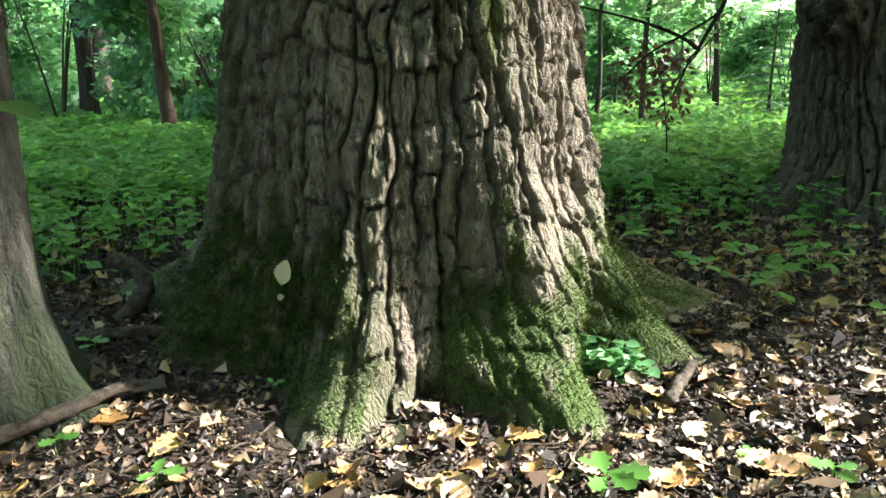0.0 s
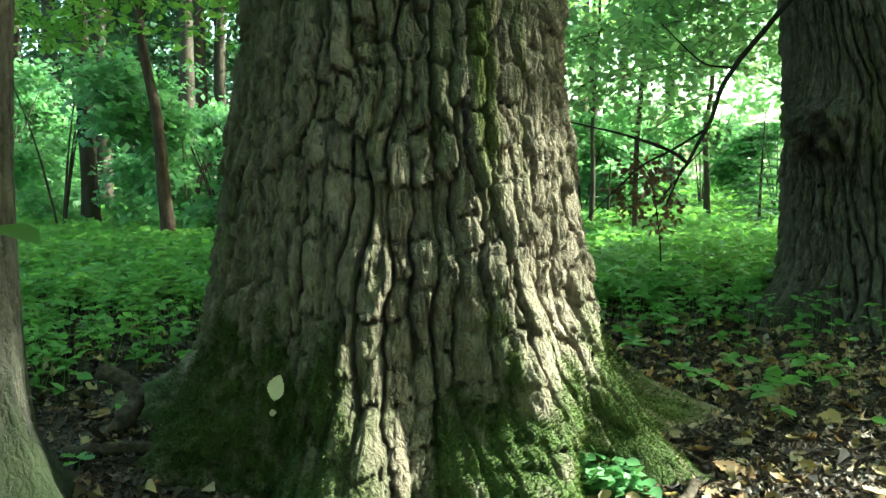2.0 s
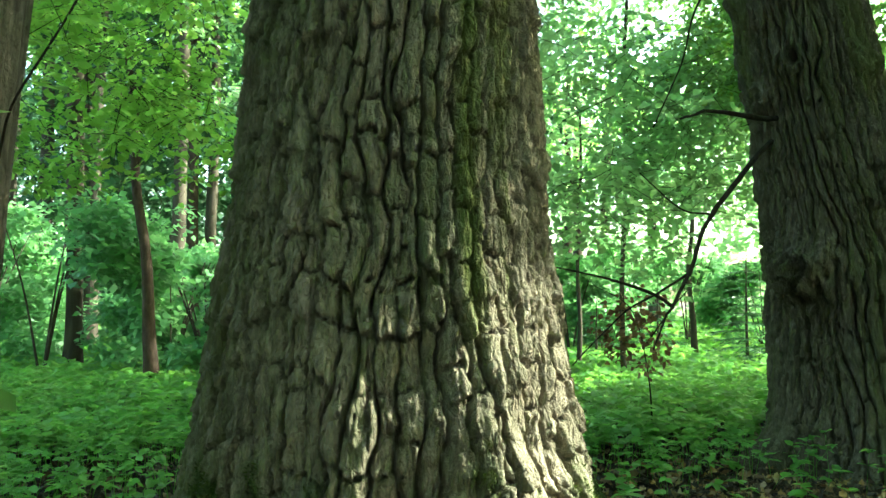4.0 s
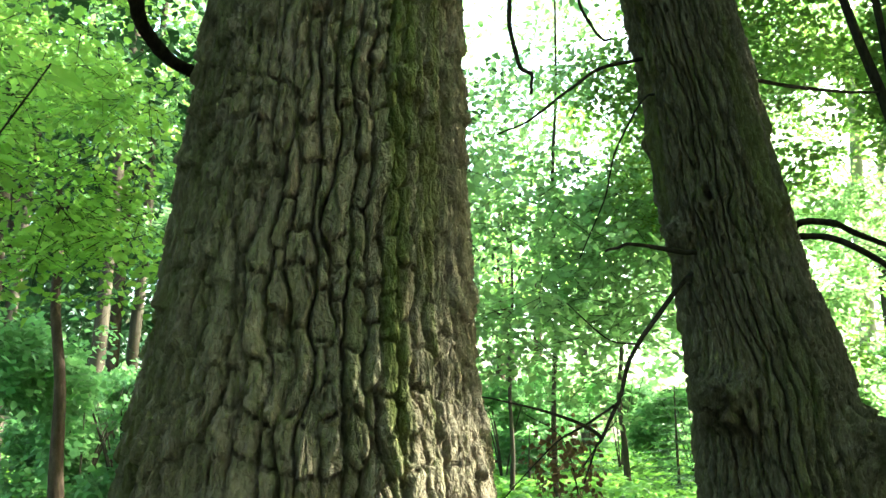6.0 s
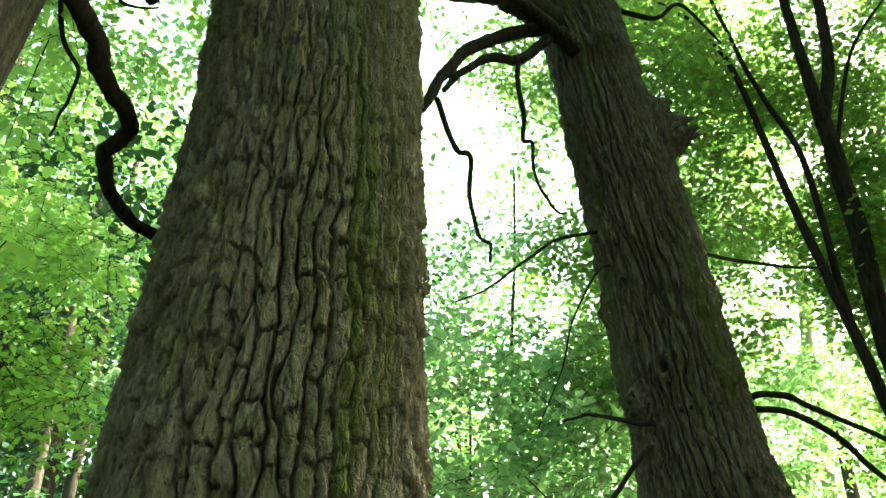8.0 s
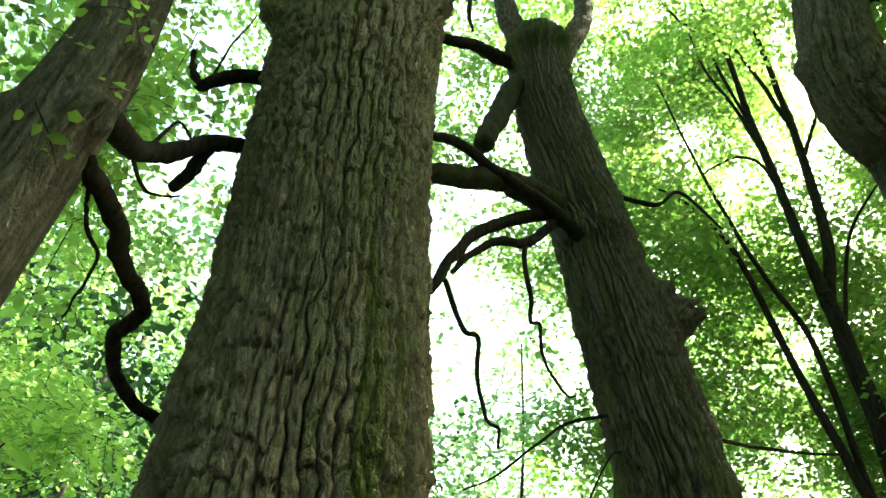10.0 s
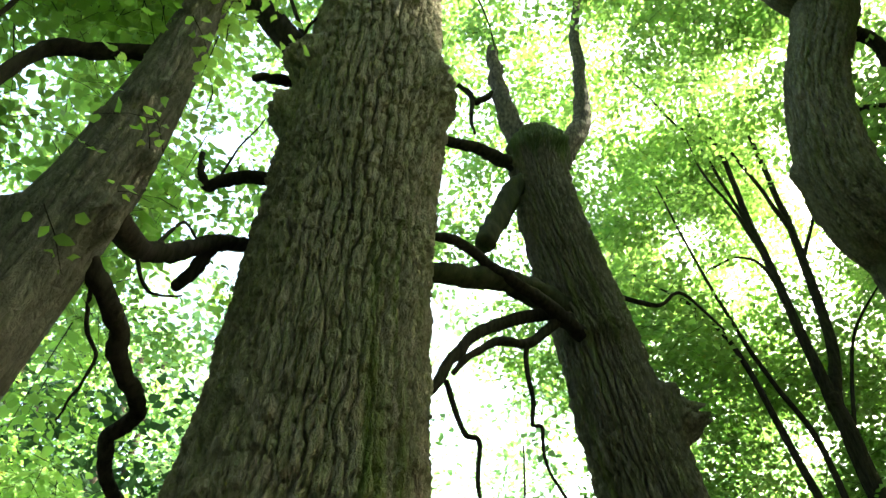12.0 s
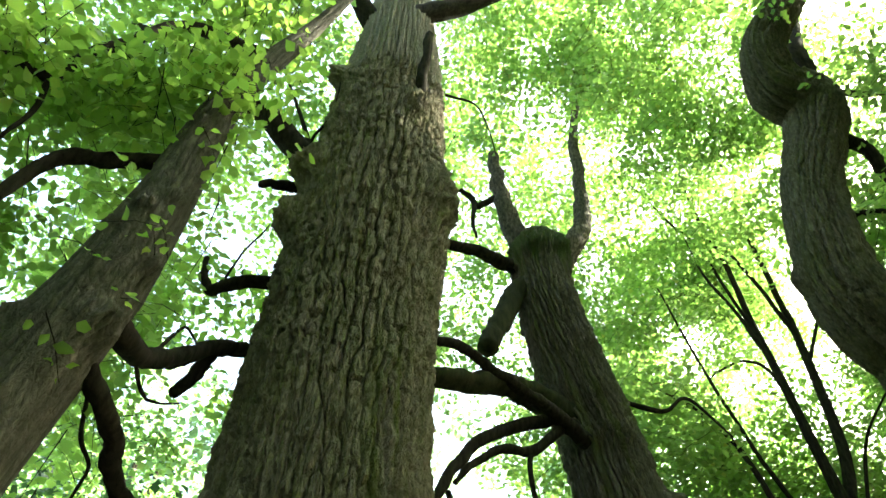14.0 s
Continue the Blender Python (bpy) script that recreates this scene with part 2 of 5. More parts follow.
HERB = leaf_material("herb_leaf", (0.08, 0.20, 0.045), (0.15, 0.32, 0.075), (0.32, 0.58, 0.10), 0.45)
NEEDLE = leaf_material("conifer_needles", (0.022, 0.06, 0.025), (0.045, 0.10, 0.045), (0.05, 0.12, 0.04), 0.25, 0.2)
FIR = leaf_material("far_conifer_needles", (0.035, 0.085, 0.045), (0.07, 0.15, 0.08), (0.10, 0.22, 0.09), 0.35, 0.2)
DEADLEAF = leaf_material("dead_twig_leaves", (0.09, 0.055, 0.032), (0.16, 0.095, 0.055), (0.18, 0.10, 0.05), 0.3, 0.2)

# ---- trees ----
def bark_plates(P, Z, cells, cell_h, seed=0, knob=0.0, twist=0.0, wave=1.0):
    """Furrowed bark: wandering upright furrows that pinch and part, and staggered cross cracks between them.
    Returns the height (0 to 1), each plate's own number and its tilt."""
    c, s = np.cos(P), np.sin(P)
    k = cells / 2 / np.pi
    zc = Z / cell_h
    u = (P / (2 * np.pi) + twist * Z) * cells
    u = u + wave * (0.5 * vnoise(c * k * 0.25, s * k * 0.25, zc * 0.5, seed + 11) + 0.16 * vnoise(c * k * 0.9, s * k * 0.9, zc * 1.7, seed + 12))
    u = u + 0.10 * vnoise(c * k * 2.5, s * k * 2.5, zc * 5, seed + 13) + 0.05 * vnoise(c * k * 6, s * k * 6, zc * 13, seed + 19) + 1.4 * knob * vnoise(c * k * 0.5, s * k * 0.5, Z * 7, seed + 10)
    i = np.floor(u)
    du, col, deep = np.full(u.shape, 9.0), np.zeros(u.shape), np.zeros(u.shape)
    for b in (-1, 0, 1, 2):
        hb = np.mod(i + b, cells)
        line = i + b + 0.62 * wave ** 0.5 * vnoise(hb * 7.31, zc * 0.95, 0.5, seed + 20) + 0.14 * vnoise(hb * 3.7 + 50, zc * 3.1, 0.5, seed + 21)
        col = col + (line <= u)
        d = np.abs(u - line)
        deep = np.where(d < du, vnoise(hb * 5.13, zc * 0.55, 0.5, seed + 22), deep)
        du = np.minimum(du, d)
    col = np.mod(i + col, cells)
    ragged = 0.05 * fbm(c * k * 5, s * k * 5, Z * 30, seed + 16, 2)
    swell = 0.70 + 0.30 * np.clip(du / 0.42, 0, 1) ** 0.6
    furrow = np.clip((du + 0.7 * ragged - 0.02 - 0.035 * deep) / 0.10, 0, 1) ** 0.6
    furrow = 1 - (1 - furrow) * (0.3 + 0.7 * smooth(-0.55, 0.05, deep))
    lean = (hash01(col, 3, 1, seed) - 0.5) * 0.5
    v = zc * (0.8 + 0.5 * hash01(col, 5, 1, seed)) + 9 * hash01(col, 1, 1, seed) + lean * (u - np.floor(u)) + 0.10 * vnoise(c * k * 1.5, s * k * 1.5, zc * 2, seed + 14) + knob * 2 * vnoise(c * 9, s * 9, Z * 9, seed + 15)
    j = np.floor(v)
    dv, own, cut_in, up = np.full(u.shape, 9.0), np.zeros(u.shape), np.zeros(u.shape), np.zeros(u.shape)
    for b in (-1, 0, 1):
        at = j + b + 0.75 * hash01(col, j + b, 2, seed)
        own = np.where(at <= v, hash01(col, j + b, 3, seed), own)
        up = np.where(at <= v, v - at, up)
        d = np.abs(v - at)
        cut_in = np.where(d < dv, hash01(col, j + b, 4, seed), cut_in)
        dv = np.minimum(dv, d)
    crack = np.clip((dv * cell_h * 15 + ragged - 0.015) / 0.11, 0, 1) ** 0.6
    strong = smooth(0.0, 0.45, cut_in) * 0.9
    thin = smooth(0.06, 0.0, np.abs(vnoise(c * k * 1.7, s * k * 1.7, zc * 0.9, seed + 23) + 0.2 * vnoise(c * k * 5, s * k * 5, zc * 4, seed + 24)))
    relief = furrow * swell * (1 - strong * (1 - crack)) * (0.58 + 0.42 * own) * (1 - 0.28 * thin)
    tilt = 1.2 * (hash01(col, j, 6, seed) - 0.5) * (u - np.floor(u) - 0.5) + 0.7 * (0.4 - np.clip(up, 0, 1)) * (own - 0.2)
    return relief, own, tilt * furrow


def trunk_mesh(name, mat, axis, phis, zs, roots=(), cells=86, cell_h=0.2, depth=0.03, burls=(), seed=0, mossy=None, algae=None, lobes=0.0, twist=0.0, wave=1.0, upper=None, rugged=0.85):
    """A standing trunk. axis: rows (z, x, y, r). upper: (cells, height, from z, to z) of wider plates higher up. phis: 0 faces the path, growing to +x. roots: (phi, reach, width, height)."""
    ax = np.asarray(axis, float)
    fine = np.linspace(ax[0, 0], ax[-1, 0], 400)
    cols = [np.interp(fine, ax[:, 0], ax[:, k]) for k in (1, 2, 3)]
    pad = 14
    ker = np.hanning(2 * pad + 1)
    ker /= ker.sum()
    cols = [np.convolve(np.pad(c, pad, mode="reflect", reflect_type="odd"), ker, "valid") for c in cols]
    cx, cy, cr = [np.interp(zs, fine, c)[:, None] for c in cols]
    P, Z = phis[None, :], zs[:, None]
    c, s = np.cos(P), np.sin(P)
    r = cr * (1 + 0.035 * fbm(c * 1.3 + seed, s * 1.3, Z * 0.7, seed)) + 0 * P
    zz = np.maximum(Z, -0.1)
    flare = 0
    for phi, reach, width, height in roots:
        d = (P - radians(phi) + np.pi) % (2 * np.pi) - np.pi
        d = d + 0.10 * vnoise(Z * 5 + phi, 0.3, 0.1, seed + 3)
        lobe = np.exp(-(d / radians(width)) ** 2)
        rise = 0.84 * np.exp(-np.maximum(zz, 0) / height) + 0.16 * np.exp(-np.maximum(zz, 0) / (3.2 * height))
        flare = np.maximum(flare, reach * lobe * rise) + 0.3 * np.minimum(flare, reach * lobe * rise)
    r = r + flare
    if lobes:
        r = r * (1 + lobes * (np.sin(3 * P + Z * 0.5 + seed) * 0.6 + np.sin(5 * P - Z * 0.8) * 0.4))
    knob, lump = np.zeros(r.shape), np.zeros(r.shape)
    for phi, z, amp, wphi, wz in burls:
        d = (P - radians(phi) + np.pi) % (2 * np.pi) - np.pi
        q = np.exp(-((d / radians(wphi)) ** 2 + ((Z - z) / wz) ** 2) ** 1.7)
        r = r + amp * q
        knob, lump = np.maximum(knob, q), np.maximum(lump, abs(amp) * q)
    relief, own, facet = bark_plates(P, Z, cells, cell_h, seed, knob, twist, wave)
    if upper:
        high, _, facet2 = bark_plates(P, Z, upper[0], upper[1], seed + 90, knob, twist, 0.6 * wave)
        mix = smooth(upper[2], upper[3], Z)
        relief, facet = relief + (high - relief) * mix, facet + (facet2 - facet) * mix
    small = 0.5 * np.abs(fbm(c * 95, s * 95, Z * 40, seed + 31, 2)) + 0.5 * fbm(c * 70, s * 70, Z * 16, seed + 30, 2) + 0.5 * fbm(c * 30, s * 30, Z * 30, seed + 32, 2)
    ms = np.zeros_like(r) if mossy is None else np.clip(mossy(P, Z, relief), 0, 1) + 0 * r
    al = np.zeros_like(r) if algae is None else np.clip(algae(P, Z, relief), 0, 1) + 0 * r
    r = r + rugged * lump * fbm(c * 17, s * 17, Z * 13, seed + 60, 3)
    r = r + depth * (relief - 0.8 + 0.42 * facet) * (1 - 0.45 * ms) * (1 - 0.3 * knob) + depth * 0.13 * small + ms * (0.008 * fbm(c * 60, s * 60, Z * 50, seed + 40, 2) + 0.016 * fbm(c * 19, s * 19, Z * 15, seed + 41, 2))
    x, y = cx + r * s, cy - r * c
    n, mcol = len(zs), len(phis)
    verts = np.stack([x, y, Z + 0 * x], -1).reshape(-1, 3)
    i, j = np.meshgrid(np.arange(n - 1), np.arange(mcol), indexing="ij")
    k = (j + 1) % mcol
    q = np.stack([i * mcol + j, i * mcol + k, (i + 1) * mcol + k, (i + 1) * mcol + j], -1).reshape(-1, 4)
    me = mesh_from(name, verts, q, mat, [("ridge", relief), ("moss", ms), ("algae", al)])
    return me, verts, ms.ravel()


def around(front, back, half=100):
    a = np.radians(np.linspace(-half, half, front))
    b = np.radians(np.linspace(half, 360 - half, back + 2)[1:-1])
    return np.concatenate([a, b])


def heights(*spans):
    return np.concatenate([np.arange(a, b, s) for a, b, s in spans] + [[spans[-1][1]]])


# the great oak
oak = thing("great_oak", "massive old oak with deeply furrowed grey-brown bark and mossy buttress roots", "tree", at=(-0.15, 2.98, 0))
OAK_AXIS = [(-0.2, -0.15, 2.95, 0.76), (0.0, -0.15, 2.95, 0.74), (0.3, -0.15, 2.96, 0.71), (0.6, -0.15, 2.97, 0.68), (0.9, -0.15, 2.99, 0.66), (1.3, -0.15, 3.02, 0.615),
            (1.9, -0.135, 3.07, 0.58), (2.4, -0.12, 3.11, 0.565), (3.0, -0.10, 3.16, 0.54), (4.0, -0.11, 3.24, 0.53), (5.0, -0.11, 3.32, 0.535), (5.7, -0.11, 3.38, 0.58),
            (6.1, -0.11, 3.41, 0.585), (6.6, -0.12, 3.45, 0.55), (7.4, -0.13, 3.52, 0.535), (8.2, -0.13, 3.58, 0.53), (9.6, -0.17, 3.69, 0.46), (11.0, -0.2, 3.8, 0.40), (15.0, -0.3, 4.1, 0.22)]
OAK_ROOTS = [(-11, 0.44, 13, 0.20), (28.5, 0.52, 13.5, 0.32), (62, 0.48, 13, 0.25), (101, 0.62, 22, 0.20), (-62, 0.24, 24, 0.24), (-109, 0.64, 22, 0.21), (150, 0.5, 25, 0.25), (-155, 0.5, 25, 0.25), (-36, 0.06, 20, 0.3)]


def oak_moss(P, Z, relief):
    c, s = np.cos(P), np.sin(P)
    deg = np.degrees((P + np.pi) % (2 * np.pi) - np.pi)
    patch = fbm(c * 9, s * 9, Z * 6, 71, 4)
    top = 0.46 + 0.14 * np.exp(-((deg + 40) / 30) ** 2) + 0.02 * np.exp(-((deg - 75) / 40) ** 2) - 0.06 - 0.32 * smooth(-52, -74, deg) - 0.20 * np.exp(-((deg - 4) / 9) ** 2)
    m = smooth(-0.12, 0.10, top - Z + 0.16 * patch)
    bare = np.exp(-((deg - 3) / 6) ** 2) * 0.55 + smooth(0.05, 0.0, Z) * 0.5 + 0.35 * np.exp(-((deg + 6) / 6) ** 2) * smooth(0.2, -0.2, fbm(c * 20, s * 20, Z * 5, 79, 2))
    return m * (1 - bare) * (0.45 + 0.55 * smooth(-0.4, 0.25, fbm(c * 22, s * 22, Z * 16, 77, 3) + 0.35))


def oak_algae(P, Z, relief):
    c, s = np.cos(P), np.sin(P)
    deg = np.degrees((P + np.pi) % (2 * np.pi) - np.pi)
    n = fbm(c * 14, s * 14, Z * 0.8, 81, 3)
    streak = 1.2 * np.exp(-((deg - 33) / 15) ** 2) * smooth(0.8, 1.2, Z) * smooth(5.6, 2.8, Z)
    left = 1.2 * np.exp(-((deg + 70) / 24) ** 2) * smooth(4.2, 1.4, Z)
    return 0.85 * np.clip(streak + 0.45 * left, 0, 1) * smooth(-0.7, 0.4, n) + 0.22 * smooth(0.1, 0.8, n) + 0.06 + 0.18 * smooth(2.0, 4.5, Z)


me, OAK_V, OAK_M = trunk_mesh("trunk", OAK, OAK_AXIS, around(660, 24, 118), heights((-0.18, 2.4, 0.0105), (2.4, 4.4, 0.017), (4.4, 8.2, 0.021), (8.2, 15.0, 0.2)), OAK_ROOTS, 62, 0.17, 0.082,
                 [(-72, 5.55, 0.13, 12, 0.22), (-62, 6.2, 0.12, 16, 0.25), (-66, 8.1, 0.15, 10, 0.16), (62, 6.0, 0.09, 22, 0.35), (25, 7.2, 0.08, 16, 0.3)], 1, oak_moss, oak_algae, upper=(46, 0.135, 2.4, 4.4), rugged=0.35)
child("trunk", me, oak)
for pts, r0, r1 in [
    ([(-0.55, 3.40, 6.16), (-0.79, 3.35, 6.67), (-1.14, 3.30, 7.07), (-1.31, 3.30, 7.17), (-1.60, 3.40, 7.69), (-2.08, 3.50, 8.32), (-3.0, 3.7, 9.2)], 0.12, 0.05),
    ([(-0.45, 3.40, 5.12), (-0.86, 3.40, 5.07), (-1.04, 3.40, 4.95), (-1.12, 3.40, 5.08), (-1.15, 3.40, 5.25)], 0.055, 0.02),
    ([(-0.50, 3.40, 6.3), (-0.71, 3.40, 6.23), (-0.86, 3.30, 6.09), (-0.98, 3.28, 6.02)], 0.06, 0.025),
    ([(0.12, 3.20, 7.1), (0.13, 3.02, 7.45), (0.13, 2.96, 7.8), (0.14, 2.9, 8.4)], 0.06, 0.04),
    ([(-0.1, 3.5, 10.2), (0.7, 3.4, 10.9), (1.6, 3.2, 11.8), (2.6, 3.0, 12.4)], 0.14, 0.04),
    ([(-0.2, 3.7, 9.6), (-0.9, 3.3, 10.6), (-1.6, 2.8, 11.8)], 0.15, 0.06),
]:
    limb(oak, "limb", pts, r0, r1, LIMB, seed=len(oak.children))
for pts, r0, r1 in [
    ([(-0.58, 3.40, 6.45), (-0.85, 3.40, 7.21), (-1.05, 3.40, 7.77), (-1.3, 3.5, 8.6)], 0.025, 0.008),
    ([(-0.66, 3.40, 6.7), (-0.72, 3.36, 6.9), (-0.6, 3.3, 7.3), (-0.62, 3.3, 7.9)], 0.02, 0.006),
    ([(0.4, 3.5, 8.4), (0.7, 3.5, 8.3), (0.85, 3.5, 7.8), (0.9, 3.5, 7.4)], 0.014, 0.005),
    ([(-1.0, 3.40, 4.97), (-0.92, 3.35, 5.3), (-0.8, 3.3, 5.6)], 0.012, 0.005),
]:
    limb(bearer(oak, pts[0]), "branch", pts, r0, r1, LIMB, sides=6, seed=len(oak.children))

# the second oak, leaning
oak2 = thing("leaning_oak", "tall leaning oak with dark furrowed bark, burls and drooping dead branches", "tree", at=(2.95, 5.2, 0))
OAK2_AXIS = [(-0.2, 3.02, 5.2, 0.66), (0.0, 3.0, 5.2, 0.64), (0.3, 2.97, 5.2, 0.60), (0.7, 2.93, 5.2, 0.56), (1.1, 2.90, 5.2, 0.545), (1.5, 2.86, 5.2, 0.52), (2.3, 2.70, 5.2, 0.455), (3.1, 2.58, 5.2, 0.43), (4.0, 2.47, 5.2, 0.425), (4.6, 2.34, 5.2, 0.40),
             (5.5, 2.20, 5.2, 0.365), (6.2, 2.03, 5.2, 0.365), (7.0, 1.87, 5.2, 0.345), (7.7, 1.78, 5.2, 0.31), (8.0, 1.76, 5.2, 0.36), (8.3, 1.78, 5.2, 0.36), (8.6, 1.8, 5.2, 0.12)]
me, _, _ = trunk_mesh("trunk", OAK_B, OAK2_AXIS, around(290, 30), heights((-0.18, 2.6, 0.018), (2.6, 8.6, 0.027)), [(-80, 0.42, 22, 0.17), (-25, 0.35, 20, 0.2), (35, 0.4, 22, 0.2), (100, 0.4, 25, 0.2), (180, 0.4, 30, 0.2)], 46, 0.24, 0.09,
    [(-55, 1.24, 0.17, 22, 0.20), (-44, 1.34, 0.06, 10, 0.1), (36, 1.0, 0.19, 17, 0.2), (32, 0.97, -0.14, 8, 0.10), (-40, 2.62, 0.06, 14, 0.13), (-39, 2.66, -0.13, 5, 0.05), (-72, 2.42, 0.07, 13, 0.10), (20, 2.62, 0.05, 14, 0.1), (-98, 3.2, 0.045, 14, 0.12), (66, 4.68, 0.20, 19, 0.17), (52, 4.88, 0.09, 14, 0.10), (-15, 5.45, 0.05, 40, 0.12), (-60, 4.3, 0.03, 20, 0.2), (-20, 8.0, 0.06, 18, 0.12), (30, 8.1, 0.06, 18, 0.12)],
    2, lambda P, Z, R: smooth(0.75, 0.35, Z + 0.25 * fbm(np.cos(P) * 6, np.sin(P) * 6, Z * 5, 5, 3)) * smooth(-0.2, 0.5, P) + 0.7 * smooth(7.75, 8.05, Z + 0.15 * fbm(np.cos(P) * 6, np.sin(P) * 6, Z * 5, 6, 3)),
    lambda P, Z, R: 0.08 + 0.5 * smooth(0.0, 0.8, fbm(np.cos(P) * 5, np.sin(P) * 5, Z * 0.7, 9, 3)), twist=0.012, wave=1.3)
child("trunk", me, oak2)
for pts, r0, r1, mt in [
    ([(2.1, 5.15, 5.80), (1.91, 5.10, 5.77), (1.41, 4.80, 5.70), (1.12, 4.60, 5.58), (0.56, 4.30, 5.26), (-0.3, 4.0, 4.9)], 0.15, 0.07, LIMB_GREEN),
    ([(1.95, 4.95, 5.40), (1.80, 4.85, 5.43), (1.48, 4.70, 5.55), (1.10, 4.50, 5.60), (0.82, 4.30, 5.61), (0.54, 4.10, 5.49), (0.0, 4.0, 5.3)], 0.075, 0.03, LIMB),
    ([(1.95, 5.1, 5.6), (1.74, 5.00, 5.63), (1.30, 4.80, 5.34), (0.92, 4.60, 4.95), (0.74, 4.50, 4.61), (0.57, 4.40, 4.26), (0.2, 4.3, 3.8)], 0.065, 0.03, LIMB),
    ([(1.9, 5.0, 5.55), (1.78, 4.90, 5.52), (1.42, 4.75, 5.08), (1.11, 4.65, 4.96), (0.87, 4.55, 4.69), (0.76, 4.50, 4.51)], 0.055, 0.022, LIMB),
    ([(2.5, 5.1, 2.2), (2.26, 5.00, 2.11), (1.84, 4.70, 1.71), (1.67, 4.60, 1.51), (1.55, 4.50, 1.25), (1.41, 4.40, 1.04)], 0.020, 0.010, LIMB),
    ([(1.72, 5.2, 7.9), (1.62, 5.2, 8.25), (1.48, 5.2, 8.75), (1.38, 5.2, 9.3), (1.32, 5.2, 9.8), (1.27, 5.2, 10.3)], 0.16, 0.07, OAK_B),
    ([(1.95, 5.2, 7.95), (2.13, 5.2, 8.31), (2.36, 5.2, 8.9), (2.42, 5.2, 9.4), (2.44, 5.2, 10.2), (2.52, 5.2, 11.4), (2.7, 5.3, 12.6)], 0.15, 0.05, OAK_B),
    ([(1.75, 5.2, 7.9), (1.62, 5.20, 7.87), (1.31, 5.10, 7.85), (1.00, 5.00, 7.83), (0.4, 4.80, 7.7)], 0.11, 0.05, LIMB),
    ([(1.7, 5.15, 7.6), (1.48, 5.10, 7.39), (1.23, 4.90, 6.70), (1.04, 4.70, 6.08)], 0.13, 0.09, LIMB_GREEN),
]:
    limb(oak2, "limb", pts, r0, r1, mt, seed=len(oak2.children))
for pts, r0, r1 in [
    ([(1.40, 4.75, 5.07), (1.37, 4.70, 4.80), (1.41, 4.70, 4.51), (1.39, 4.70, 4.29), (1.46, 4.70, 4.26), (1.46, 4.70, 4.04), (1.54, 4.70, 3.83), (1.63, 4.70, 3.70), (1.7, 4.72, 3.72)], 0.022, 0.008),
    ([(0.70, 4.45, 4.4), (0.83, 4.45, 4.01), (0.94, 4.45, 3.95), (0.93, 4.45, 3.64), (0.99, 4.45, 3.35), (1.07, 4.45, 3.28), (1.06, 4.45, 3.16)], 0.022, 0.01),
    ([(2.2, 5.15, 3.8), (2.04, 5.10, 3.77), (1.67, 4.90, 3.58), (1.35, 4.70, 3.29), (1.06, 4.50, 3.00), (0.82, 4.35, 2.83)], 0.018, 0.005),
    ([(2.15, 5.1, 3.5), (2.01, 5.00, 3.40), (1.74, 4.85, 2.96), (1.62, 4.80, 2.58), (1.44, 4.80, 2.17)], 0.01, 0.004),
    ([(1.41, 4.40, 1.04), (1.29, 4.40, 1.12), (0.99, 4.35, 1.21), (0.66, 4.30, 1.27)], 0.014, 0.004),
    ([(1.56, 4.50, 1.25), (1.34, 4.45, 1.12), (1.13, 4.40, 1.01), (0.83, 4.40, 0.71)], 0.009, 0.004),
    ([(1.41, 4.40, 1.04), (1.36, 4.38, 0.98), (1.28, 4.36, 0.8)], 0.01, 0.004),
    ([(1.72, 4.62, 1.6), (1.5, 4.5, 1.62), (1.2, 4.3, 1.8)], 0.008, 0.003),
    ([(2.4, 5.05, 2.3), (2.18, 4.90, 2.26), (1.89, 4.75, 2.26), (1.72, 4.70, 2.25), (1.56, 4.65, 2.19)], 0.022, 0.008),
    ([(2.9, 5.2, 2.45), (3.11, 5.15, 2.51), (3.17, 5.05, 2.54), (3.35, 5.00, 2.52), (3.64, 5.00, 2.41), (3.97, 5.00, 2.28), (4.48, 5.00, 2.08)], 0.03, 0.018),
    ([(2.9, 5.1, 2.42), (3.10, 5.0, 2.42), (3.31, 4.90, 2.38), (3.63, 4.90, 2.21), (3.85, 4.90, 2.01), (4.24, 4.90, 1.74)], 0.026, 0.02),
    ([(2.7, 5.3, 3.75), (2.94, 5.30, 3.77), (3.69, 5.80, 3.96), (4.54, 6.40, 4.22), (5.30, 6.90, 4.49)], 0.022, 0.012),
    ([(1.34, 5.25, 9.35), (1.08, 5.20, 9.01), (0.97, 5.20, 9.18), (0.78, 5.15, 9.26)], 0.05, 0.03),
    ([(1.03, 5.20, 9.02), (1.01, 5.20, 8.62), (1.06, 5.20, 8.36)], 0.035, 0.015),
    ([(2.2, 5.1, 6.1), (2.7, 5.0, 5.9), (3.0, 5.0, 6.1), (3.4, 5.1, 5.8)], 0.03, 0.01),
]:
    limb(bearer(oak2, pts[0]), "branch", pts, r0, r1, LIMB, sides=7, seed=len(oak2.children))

# the grey hornbeam beside the oak
horn = thing("hornbeam", "slender leaning hornbeam with smooth fluted grey bark and leafy shoots", "tree", at=(-1.36, 2.12, 0))
